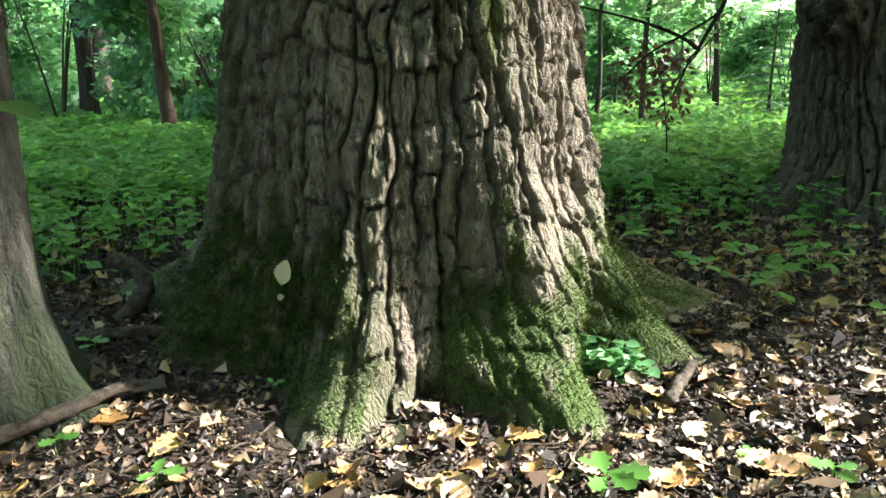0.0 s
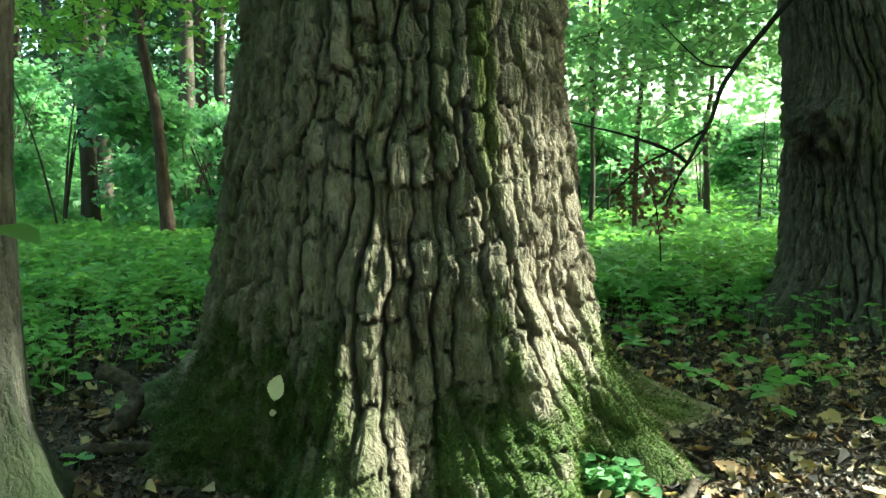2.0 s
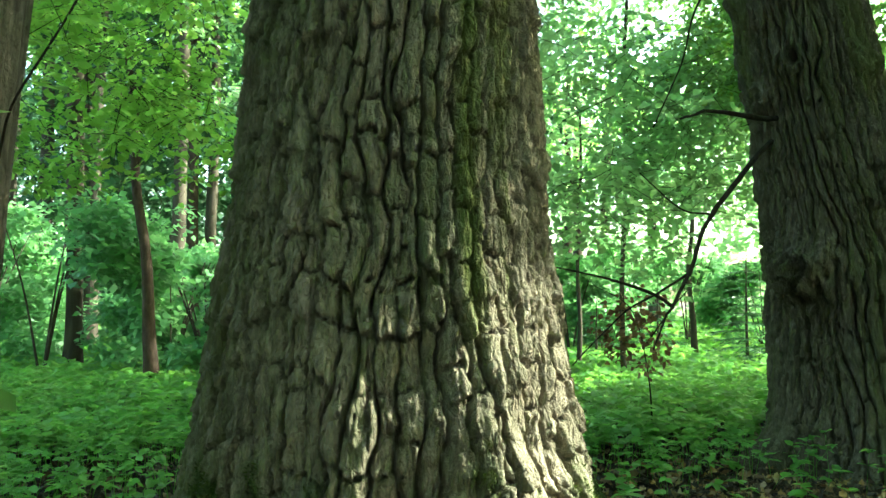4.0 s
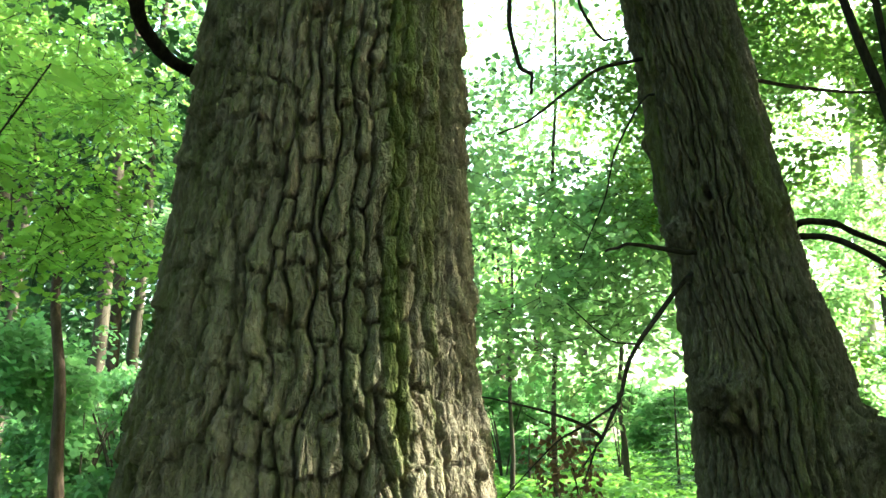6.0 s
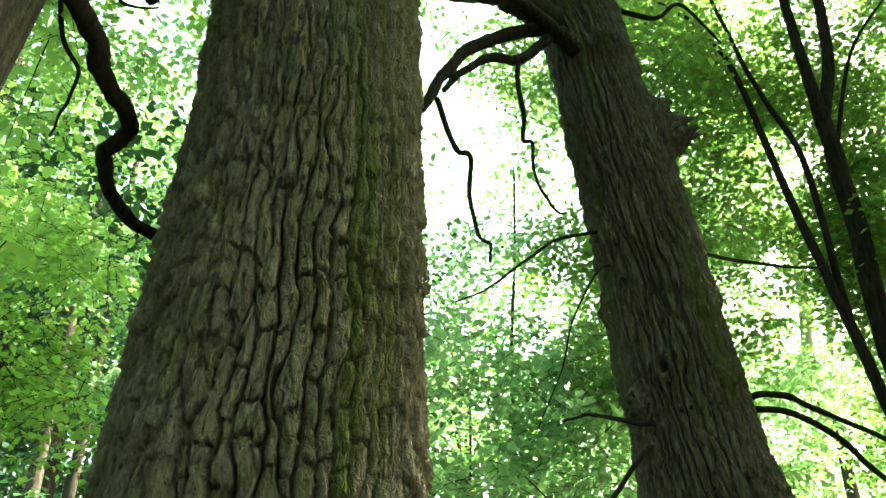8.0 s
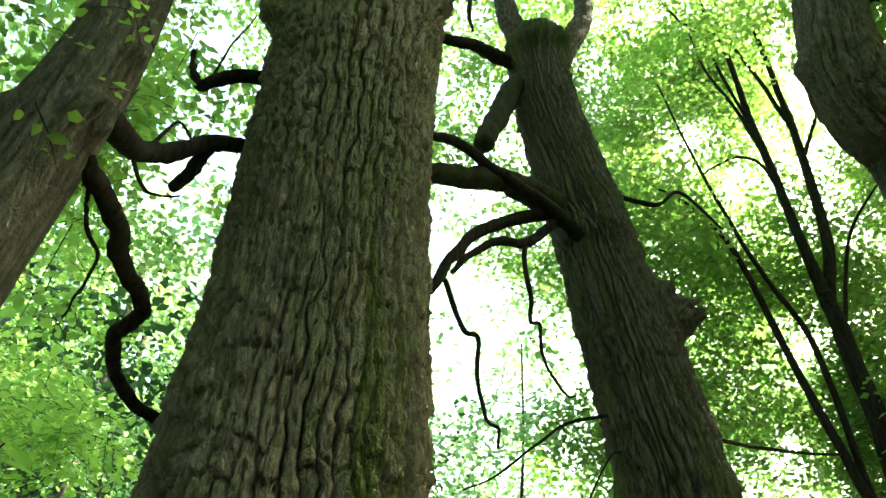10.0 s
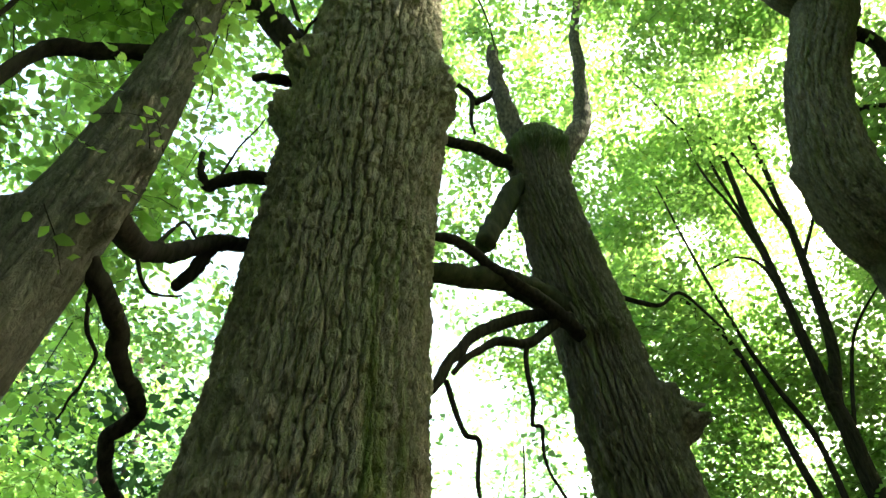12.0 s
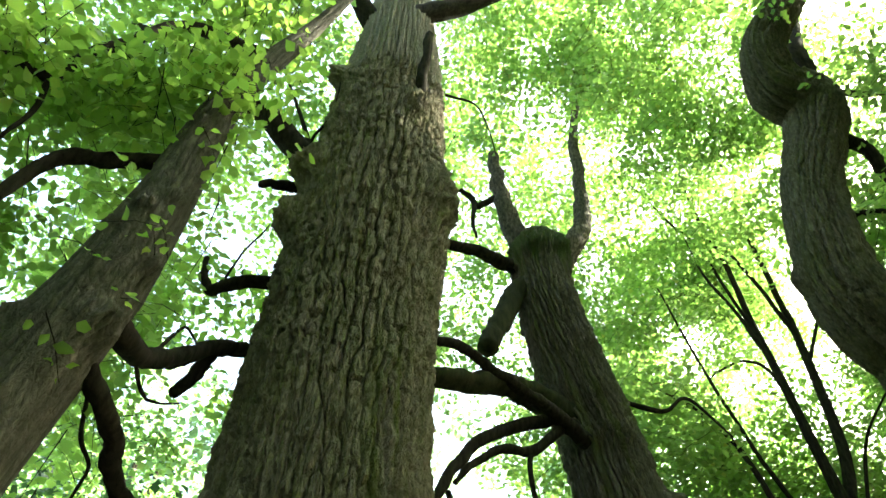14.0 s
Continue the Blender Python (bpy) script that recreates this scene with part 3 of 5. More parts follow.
HORN_AXIS = [(-0.2, -1.36, 2.10, 0.22), (0.0, -1.37, 2.10, 0.20), (0.3, -1.39, 2.12, 0.20), (0.7, -1.405, 2.14, 0.205), (1.2, -1.415, 2.16, 0.21), (2.0, -1.37, 2.2, 0.21), (3.0, -1.235, 2.25, 0.20), (3.65, -1.12, 2.25, 0.175), (4.4, -1.065, 2.25, 0.135), (5.0, -1.06, 2.25, 0.112), (5.7, -1.02, 2.30, 0.095), (6.3, -0.90, 2.35, 0.08), (7.0, -0.75, 2.4, 0.06), (8.5, -0.5, 2.5, 0.03)]
me, _, _ = trunk_mesh("trunk", HORNBEAM, HORN_AXIS, around(130, 60, 130), heights((-0.18, 1.2, 0.015), (1.2, 2.8, 0.05), (2.8, 6.0, 0.025), (6.0, 8.5, 0.06)), [(45, 0.17, 20, 0.15), (80, 0.22, 24, 0.14), (-62, 0.2, 20, 0.15), (150, 0.2, 30, 0.15)], 26, 0.4, 0.020,
    [(-20, 3.9, 0.03, 25, 0.06), (40, 4.2, 0.03, 25, 0.05), (60, 3.35, 0.05, 30, 0.09), (0, 4.9, 0.025, 25, 0.05), (20, 5.6, 0.03, 40, 0.08), (10, 4.05, 0.035, 20, 0.05), (52, 4.65, 0.03, 22, 0.05), (-10, 5.25, 0.025, 25, 0.05), (70, 3.75, 0.04, 22, 0.06), (-50, 3.3, 0.03, 25, 0.07), (8, 0.10, -0.22, 20, 0.16)], 4,
    lambda P, Z, R: 0.3 * smooth(0.55, 0.1, Z + 0.25 * fbm(np.cos(P) * 5, np.sin(P) * 5, Z * 6, 5, 3)) * smooth(0.3, 1.2, P), lambda P, Z, R: 0.85 * smooth(0.42, 0.18, Z + 0.12 * fbm(np.cos(P) * 4, np.sin(P) * 4, Z * 5, 13, 3)) + 0.45 * smooth(0.0, 0.9, fbm(np.cos(P) * 3, np.sin(P) * 3, Z * 1.6, 3, 3)), lobes=0.05, twist=0.02)
child("trunk", me, horn)
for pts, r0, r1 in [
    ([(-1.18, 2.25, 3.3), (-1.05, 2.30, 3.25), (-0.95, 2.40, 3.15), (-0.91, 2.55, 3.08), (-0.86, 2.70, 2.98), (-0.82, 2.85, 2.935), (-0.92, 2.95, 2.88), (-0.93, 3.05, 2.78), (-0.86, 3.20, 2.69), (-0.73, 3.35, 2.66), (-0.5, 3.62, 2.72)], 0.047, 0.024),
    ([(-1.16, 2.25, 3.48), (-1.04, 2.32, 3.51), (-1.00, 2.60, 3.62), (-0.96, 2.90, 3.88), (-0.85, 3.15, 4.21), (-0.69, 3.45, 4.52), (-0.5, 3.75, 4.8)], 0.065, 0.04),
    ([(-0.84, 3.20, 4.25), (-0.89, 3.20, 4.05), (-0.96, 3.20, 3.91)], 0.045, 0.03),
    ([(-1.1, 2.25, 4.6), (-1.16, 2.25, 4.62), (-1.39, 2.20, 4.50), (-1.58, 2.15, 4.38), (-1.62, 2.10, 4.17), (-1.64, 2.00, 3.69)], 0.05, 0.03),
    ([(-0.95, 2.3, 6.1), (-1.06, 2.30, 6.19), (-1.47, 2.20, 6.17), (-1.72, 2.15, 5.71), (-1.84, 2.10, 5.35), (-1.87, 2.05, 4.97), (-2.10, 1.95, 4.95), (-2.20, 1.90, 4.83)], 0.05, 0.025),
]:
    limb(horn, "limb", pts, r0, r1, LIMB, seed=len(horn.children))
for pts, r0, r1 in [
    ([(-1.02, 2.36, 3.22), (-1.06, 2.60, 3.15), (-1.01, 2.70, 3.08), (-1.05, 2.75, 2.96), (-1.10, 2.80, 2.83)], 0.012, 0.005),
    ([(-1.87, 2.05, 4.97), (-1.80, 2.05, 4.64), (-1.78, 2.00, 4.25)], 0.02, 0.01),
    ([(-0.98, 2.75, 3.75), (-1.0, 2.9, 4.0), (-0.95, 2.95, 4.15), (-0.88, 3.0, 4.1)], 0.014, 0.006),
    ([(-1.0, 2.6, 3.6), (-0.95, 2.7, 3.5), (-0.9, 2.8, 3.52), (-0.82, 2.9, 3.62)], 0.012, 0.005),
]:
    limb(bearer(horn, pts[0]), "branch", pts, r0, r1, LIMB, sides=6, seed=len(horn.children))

# a leafy shoot reaching out from the hornbeam
limb(horn, "branch", [(-1.2, 2.02, 1.25), (-0.98, 1.75, 1.3), (-0.78, 1.45, 1.42), (-0.62, 1.32, 1.56), (-0.5, 1.25, 1.7)], 0.004, 0.0015, LIMB, sides=5, seed=5)
limb(horn, "branch", [(-0.98, 1.75, 1.3), (-0.82, 1.45, 1.1), (-0.72, 1.25, 0.95)], 0.004, 0.002, LIMB, sides=5, seed=6)

# a third oak with a crooked trunk
oak3 = thing("crooked_oak", "crooked oak trunk with dark ridged bark bending over", "tree", at=(4.6, 4.2, 0))
pts3 = [(4.9, 4.6, -0.2, 0.55), (4.85, 4.3, 2.0, 0.5), (4.75, 4.0, 4.0, 0.44), (4.44, 3.7, 5.65, 0.39), (4.14, 3.65, 5.9, 0.36), (3.94, 3.6, 6.29, 0.32), (3.91, 3.5, 6.95, 0.29), (4.01, 3.42, 7.6, 0.285), (4.24, 3.3, 8.34, 0.30), (4.33, 3.15, 8.83, 0.33), (3.98, 3.1, 9.02, 0.30), (3.83, 2.85, 9.43, 0.24), (4.08, 2.5, 9.98, 0.22), (4.6, 2.3, 11.0, 0.18)]


def bark_tube(points, sides, step, cells, cell_h, depth, seed=0, burls=()):
    """A bent trunk with ridged bark. points: rows (x, y, z, r)."""
    c = spline(points, 600)
    length = np.concatenate([[0], np.cumsum(np.linalg.norm(np.diff(c[:, :3], axis=0), axis=1))])
    L = np.arange(0, length[-1], step)
    c = np.stack([np.interp(L, length, c[:, k]) for k in range(4)], -1)
    tan = np.gradient(c[:, :3], axis=0)
    tan /= np.linalg.norm(tan, axis=1)[:, None]
    side = np.cross(tan, np.array([0.0, 1.0, 0.05]))
    side /= np.linalg.norm(side, axis=1)[:, None]
    up = np.cross(side, tan)
    P = np.linspace(0, 2 * np.pi, sides, endpoint=False)[None]
    Z = L[:, None]
    cs, sn = np.cos(P), np.sin(P)
    r = c[:, 3:4] * (1 + 0.07 * fbm(cs * 1.4, sn * 1.4, Z * 1.1, seed)) + 0 * P
    for a, z, amp, wp, wz in burls:
        d = (P - radians(a) + np.pi) % (2 * np.pi) - np.pi
        r = r + amp * np.exp(-((d / radians(wp)) ** 2 + ((Z - z) / wz) ** 2))
    relief, own, facet = bark_plates(P, Z, cells, cell_h, seed, 0.0, 0.02, 1.2)
    r = r + depth * (relief - 0.75 + 0.25 * facet) + depth * 0.10 * fbm(cs * 20, sn * 20, Z * 16, seed + 9)
    v3 = c[:, None, :3] + r[..., None] * (cs[..., None] * side[:, None] + sn[..., None] * up[:, None])
    n = len(L)
    i, j = np.meshgrid(np.arange(n - 1), np.arange(sides), indexing="ij")
    k = (j + 1) % sides
    q = np.stack([i * sides + j, i * sides + k, (i + 1) * sides + k, (i + 1) * sides + j], -1).reshape(-1, 4)
    al = 0.3 * smooth(0, 0.8, fbm(cs * 4, sn * 4, Z, seed + 4)) + 0.1
    return v3.reshape(-1, 3), q, [("ridge", relief), ("algae", al + 0 * r), ("moss", 0 * r)]


v, q, at = bark_tube(pts3, 160, 0.026, 32, 0.22, 0.06, 21, [(170, 8.2, 0.12, 20, 0.15), (20, 7.0, 0.08, 20, 0.12), (190, 7.2, 0.08, 20, 0.12), (90, 9.3, 0.08, 30, 0.2)])
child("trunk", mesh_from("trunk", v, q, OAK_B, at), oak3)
for pts, r0, r1 in [
    ([(4.25, 3.3, 8.5), (4.59, 3.3, 8.47), (4.81, 3.3, 8.38), (4.84, 3.3, 8.12), (4.85, 3.3, 7.8), (5.2, 3.3, 7.5)], 0.085, 0.05),
    ([(3.95, 3.45, 7.05), (4.38, 3.4, 7.22), (4.63, 3.4, 7.31), (5.1, 3.4, 7.4)], 0.035, 0.02),
    ([(4.3, 3.1, 8.75), (4.36, 3.0, 9.3), (4.45, 3.0, 9.9), (4.75, 3.0, 11.0), (5.0, 3.0, 12.0)], 0.14, 0.07),
    ([(4.4, 3.15, 9.0), (4.87, 3.2, 9.46), (5.25, 3.2, 9.55), (5.6, 3.2, 9.7)], 0.05, 0.03),
]:
    limb(oak3, "limb", pts, r0, r1, LIMB, seed=len(oak3.children) + 40)

# slender many-stemmed tree behind
slim = thing("many_stemmed_tree", "slender tree with several dark upright stems and thin branches", "tree", at=(5.9, 7.0, 0))
for pts, r0, r1 in [
    ([(6.3, 7.0, -0.1), (6.15, 7.0, 1.5), (6.04, 7.0, 2.9), (5.98, 7.0, 3.81), (5.93, 7.0, 4.95), (5.87, 7.0, 6.22), (5.80, 7.0, 6.65)], 0.15, 0.095),
    ([(5.81, 7.0, 6.5), (5.78, 7.0, 7.08), (5.68, 7.0, 8.18), (5.58, 7.0, 9.59), (5.51, 7.0, 11.17), (5.32, 7.0, 12.35), (5.3, 7.0, 13.8)], 0.085, 0.02),
    ([(5.83, 7.0, 6.5), (6.12, 7.0, 7.57), (6.22, 7.0, 9.13), (6.2, 7.0, 10.22), (6.17, 7.0, 11.47), (6.21, 7.0, 12.76), (6.6, 7.0, 14.6)], 0.085, 0.02),
    ([(6.05, 7.0, 2.2), (5.79, 7.0, 3.07), (5.57, 7.0, 3.98), (5.33, 7.0, 4.76), (5.06, 7.0, 5.82), (4.77, 7.0, 7.08), (4.45, 7.0, 7.68), (3.91, 7.0, 8.07), (3.4, 7.0, 8.28)], 0.075, 0.012),
    ([(5.62, 7.05, 4.0), (5.55, 7.0, 4.5), (5.44, 7.0, 5.94), (5.1, 7.0, 6.7), (4.8, 7.0, 7.6), (4.5, 7.0, 8.8), (4.2, 7.0, 10.2)], 0.05, 0.012),
    ([(5.56, 7.0, 9.4), (5.13, 7.0, 11.4), (4.77, 7.0, 12.03), (4.44, 7.0, 12.71), (4.13, 7.0, 13.37), (4.07, 7.0, 14.47)], 0.026, 0.01),
    ([(6.2, 7.0, 9.6), (5.9, 7.0, 10.7), (5.65, 7.0, 11.6), (5.6, 7.0, 12.6)], 0.04, 0.012),
    ([(5.6, 7.0, 9.0), (5.35, 7.0, 9.9), (5.05, 7.0, 10.7), (4.95, 7.0, 11.6)], 0.035, 0.01),
    ([(5.72, 7.0, 7.7), (5.45, 6.9, 8.6), (5.1, 6.9, 8.75), (4.7, 6.9, 8.5), (4.5, 6.9, 8.3)], 0.028, 0.008),
    ([(5.95, 7.0, 6.2), (6.3, 6.9, 7.4), (6.8, 6.8, 8.2), (7.4, 6.7, 8.9)], 0.03, 0.01),
    ([(6.2, 7.0, 9.0), (6.6, 6.8, 10.0), (7.2, 6.6, 11.5)], 0.035, 0.01),
]:
    limb(slim, "stem", pts, r0, r1, LIMB, sides=9, rough=0.05, seed=len(slim.children) + 70)


def straight_tree(name, label, x, y, r, h, mat, lean=(0, 0), seed=0, fork=0):
    ob = thing(name, label, "tree", "background trees", at=(x, y, 0))
    pts = [(x + lean[0] * k, y + lean[1] * k, -0.2 + (h + 0.2) * k) for k in np.linspace(0, 1, 6)]
    pts = [(px + 0.05 * vnoise(i * 1.7, seed), py, pz) for i, (px, py, pz) in enumerate(pts)]
    v, q, t = tube(pts, r * 1.08, r * 0.45, 14, 12, 0.06, seed)
    v[:, :2] += (v[:, :2] - [x, y]) * (0.5 * np.exp(-np.maximum(v[:, 2], 0) / 0.3))[:, None]
    child("trunk", mesh_from("trunk", v, [q, t], mat), ob)
    return ob


FAR = []
for k, (x, y, r, mat, lx) in enumerate([
    (-3.08, 9.0, 0.075, PINE, -0.55), (-7.25, 16.0, 0.15, PINE, -0.5), (-7.0, 16.2, 0.14, DARKPINE, 0.1), (-7.1, 18.5, 0.16, DARKPINE, 0.2), (-5.2, 16.0, 0.15, DARKPINE, 0.15), (-5.1, 17.0, 0.13, PINE, -0.2), (-4.75, 17.0, 0.13, DARKPINE, 0.0),
    (-6.1, 19.0, 0.17, DARKPINE, 0.3), (-8.6, 19.0, 0.18, PINE, 0.2), (-9.8, 20.0, 0.2, DARKPINE, -0.3), (-4.4, 21.0, 0.16, PINE, 0.3), (-7.8, 24.0, 0.2, DARKPINE, 0.1), (-10.5, 26.0, 0.2, PINE, 0.0), (-5.8, 25.0, 0.18, DARKPINE, 0.2), (-12.0, 22.0, 0.2, DARKPINE, 0.3),
    (-4.95, 11.0, 0.11, DARKPINE, -0.4), (3.3, 18.0, 0.13, PINE, 0.1), (3.7, 19.0, 0.14, DARKPINE, 0.1), (2.35, 12.0, 0.035, DARKPINE, 0.1), (4.48, 13.0, 0.05, DARKPINE, 0.1), (5.6, 24.0, 0.2, PINE, 0.1), (8.0, 27.0, 0.22, DARKPINE, 0.0),
    (-14.0, 18.0, 0.2, DARKPINE, 0.2), (11.5, 22.0, 0.2, DARKPINE, 0.1), (13.5, 18.0, 0.22, DARKPINE, -0.2), (-1.5, 24.0, 0.2, DARKPINE, 0.1), (-3.4, 28.0, 0.22, PINE, 0.1),
]):
    FAR.append(straight_tree("pine", "straight reddish pine trunk standing in undergrowth" if mat == PINE else "straight dark conifer trunk standing in undergrowth", x, y, r, 13.0 if r > 0.1 and x < -3.9 else 6.5 if r > 0.1 else 4.2, mat, (lx, 0.2), 100 + k))
pale = straight_tree("grey_beech", "pale grey forked beech trunk far among foliage", 9.62, 14.0, 0.19, 9.0, GREYBARK, (0.55, 0), 140)
limb(pale, "limb", [(9.72, 14.0, 3.2), (9.95, 14.0, 4.2), (10.34, 14.0, 5.3), (10.9, 14.0, 8.0)], 0.12, 0.06, GREYBARK, seed=3)

# ---- foliage ----
LEAF6 = np.array([[0, 0, 0], [0.30, 0.34, 0.06], [0.68, 0.27, 0.07], [1, 0, -0.03], [0.68, -0.27, 0.07], [0.30, -0.34, 0.06]])
Q6 = np.array([[0, 3, 2, 1], [0, 5, 4, 3]])


def place_leaves(pos, ax, nor, size, shape=LEAF6, quads=Q6, ragged=0.0, rs=rng):
    ax = ax / (np.linalg.norm(ax, axis=1)[:, None] + 1e-9)
    side = np.cross(nor, ax)
    side /= np.linalg.norm(side, axis=1)[:, None] + 1e-9
    up = np.cross(ax, side)
    v = pos[:, None] + size[:, None, None] * (shape[None, :, 0:1] * ax[:, None] + shape[None, :, 1:2] * side[:, None] + shape[None, :, 2:3] * up[:, None])
    if ragged:
        v = v + rs.normal(size=v.shape) * size[:, None, None] * ragged
    f = (np.arange(len(pos))[:, None, None] * len(shape) + quads[None]).reshape(-1, quads.shape[1])
    return v.reshape(-1, 3), f


LEAF4 = np.array([[0, 0, 0], [0.45, 0.40, 0.08], [1, 0, -0.03], [0.45, -0.40, 0.08]])
Q4 = np.array([[0, 3, 2, 1]])


def in_gap(p):
    """Openings cut in the crowns, shaped so that the sun lands on the oak's foot and the meadow behind."""
    s = np.array(SUN)
    h = (p[:, 2] - 0.5) / s[2]
    gx, gy = p[:, 0] - s[0] * h, p[:, 1] - s[1] * h
    r = vnoise(p[:, 0] * 2.1, p[:, 1] * 2.1, p[:, 2] * 2.1, 911) * 0.5 + 0.5
    foot = 0
    for cx, cy, rx, ry in [(1.3, 1.45, 1.75, 0.75), (1.65, 2.1, 1.45, 0.85), (0.2, 2.74, 1.0, 0.42), (-0.35, 2.42, 0.62, 0.33), (-0.75, 1.72, 1.1, 0.52)]:
        foot = np.maximum(foot, np.exp(-(((gx - cx) / rx) ** 2 + ((gy - cy) / ry) ** 2) ** 3))
    meadow = smooth(0.5, 1.7, gx) * smooth(9.0, 7.5, gx) * smooth(6.8, 7.8, gy) * smooth(16, 14, gy)
    glade = smooth(-11.0, -9.5, gx) * smooth(-1.8, -2.8, gx) * smooth(5.4, 6.2, gy) * smooth(13.5, 12, gy)
    # More leaves are left out past x 9.5, out of view, to let sun in.
    open_air = np.where(p[:, 0] > 9.5, 0.68, 0.25)
    return (p[:, 2] > 2.8) & (r < np.maximum(foot * 1.02, np.maximum(meadow, glade * (p[:, 0] > 1.0)) * open_air))


def sprays(centres, leaves, length, leaf, droop=0.25, flat=0.35, rs=rng, heading=None, shape=LEAF6, quads=Q6):
    """Leafy twigs: leaves in two rows along a drooping twig. Returns verts, faces, and the twigs' base, mid and tip."""
    n = len(centres)
    az = rs.uniform(0, 2 * np.pi, n) if heading is None else heading
    dirn = np.stack([np.cos(az), np.sin(az), -droop + 0.35 * rs.normal(size=n)], -1)
    dirn /= np.linalg.norm(dirn, axis=1)[:, None]
    plane = np.stack([flat * rs.normal(size=n), flat * rs.normal(size=n), np.ones(n)], -1)
    plane -= (plane * dirn).sum(1)[:, None] * dirn
    plane /= np.linalg.norm(plane, axis=1)[:, None]
    side = np.cross(plane, dirn)
    ln = length * rs.uniform(0.6, 1.3, n)
    s = (np.arange(leaves) + 0.5) / leaves
    s = s[None] + rs.uniform(-0.4, 0.4, (n, leaves)) / leaves
    sgn = np.where(np.arange(leaves) % 2 == 0, 1.0, -1.0)[None]
    off = np.abs(rs.normal(0.0, 0.22, (n, leaves))) * (1 - 0.6 * s)
    pos = centres[:, None] + (s - 0.5)[..., None] * ln[:, None, None] * dirn[:, None] + (sgn * off * ln[:, None])[..., None] * side[:, None]
    pos[..., 2] -= 0.35 * ln[:, None] * s ** 2 * 0.6
    ax = dirn[:, None] * (0.55 + 0.5 * rs.normal(size=(n, leaves, 1)) * 0.5) + side[:, None] * (sgn * 0.9)[..., None] + rs.normal(size=(n, leaves, 3)) * 0.22 - np.array([0, 0, 0.25])
    nor = plane[:, None] + rs.normal(size=(n, leaves, 3)) * 0.38
    sz = leaf * rs.uniform(0.65, 1.2, (n, leaves))
    return place_leaves(pos.reshape(-1, 3), ax.reshape(-1, 3), nor.reshape(-1, 3), sz.ravel(), shape, quads, 0.08, rs), (centres - 0.5 * ln[:, None] * dirn, centres, centres + 0.5 * ln[:, None] * dirn - np.array([0, 0, 0.2]) * ln[:, None])


def twigs(base, mid, tip, r=0.0026):
    """Thin three-sided twigs in one mesh."""
    n = len(base)
    a = np.array([[0.0, 1.0], [0.87, -0.5], [-0.87, -0.5]])
    off = np.stack([a[:, 0], a[:, 0] * 0.4, a[:, 1]], -1)
    v = np.stack([base[:, None] + off * r * 1.5, mid[:, None] + off * r, tip[:, None] + off * r * 0.4], 1).reshape(-1, 3)
    q = []
    for lev in (0, 1):
        for j in range(3):
            k = (j + 1) % 3
            q.append([lev * 3 + j, lev * 3 + k, lev * 3 + 3 + k, lev * 3 + 3 + j])
    q = (np.arange(n)[:, None, None] * 9 + np.array(q)[None]).reshape(-1, 4)
    return v, q


def cloud(n, centre, radii, clump=0.86, rs=rng, seed=0, freq=0.8):
    """Points in an ellipsoid, gathered into clumps with gaps between."""
    out = np.zeros((0, 3))
    while len(out) < n:
        p = rs.normal(size=(n * 3, 3))
        p = p / np.linalg.norm(p, axis=1)[:, None] * rs.uniform(0, 1, (n * 3, 1)) ** (1 / 3)
        p = p * np.array(radii) + np.array(centre)
        d = fbm(p[:, 0] * freq, p[:, 1] * freq, p[:, 2] * freq * 1.4, 300 + seed, 3)
        p = p[d + 0.11 * rs.normal(size=len(p)) > clump - 0.5]
        out = np.vstack([out, p])
    return out[:n]


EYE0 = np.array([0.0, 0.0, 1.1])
# Limbs kept in the camera's view: leaves near and below them are dropped.
SHOWN_LIMBS = [
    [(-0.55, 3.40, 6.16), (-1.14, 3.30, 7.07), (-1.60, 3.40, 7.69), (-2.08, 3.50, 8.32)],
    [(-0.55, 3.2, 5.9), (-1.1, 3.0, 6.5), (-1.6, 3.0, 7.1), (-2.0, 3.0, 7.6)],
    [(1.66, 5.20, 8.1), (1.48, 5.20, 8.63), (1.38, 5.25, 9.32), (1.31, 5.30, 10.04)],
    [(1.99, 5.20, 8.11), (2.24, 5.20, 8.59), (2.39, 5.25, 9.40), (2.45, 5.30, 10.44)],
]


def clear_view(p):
    """Keeps leaves off the path and out of the camera's view of the trunks and listed limbs."""
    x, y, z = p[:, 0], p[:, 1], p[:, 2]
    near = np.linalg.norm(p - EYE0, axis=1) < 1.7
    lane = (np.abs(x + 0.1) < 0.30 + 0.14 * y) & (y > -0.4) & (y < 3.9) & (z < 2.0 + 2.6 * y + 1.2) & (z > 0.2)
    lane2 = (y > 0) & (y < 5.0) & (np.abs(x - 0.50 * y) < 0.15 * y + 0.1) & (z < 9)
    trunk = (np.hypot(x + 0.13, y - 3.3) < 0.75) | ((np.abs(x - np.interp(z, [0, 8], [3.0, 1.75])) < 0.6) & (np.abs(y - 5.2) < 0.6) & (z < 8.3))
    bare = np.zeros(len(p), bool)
    for pts in SHOWN_LIMBS:
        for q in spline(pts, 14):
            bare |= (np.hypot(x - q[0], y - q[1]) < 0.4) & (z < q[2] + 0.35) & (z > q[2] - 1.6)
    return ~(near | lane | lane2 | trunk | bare)


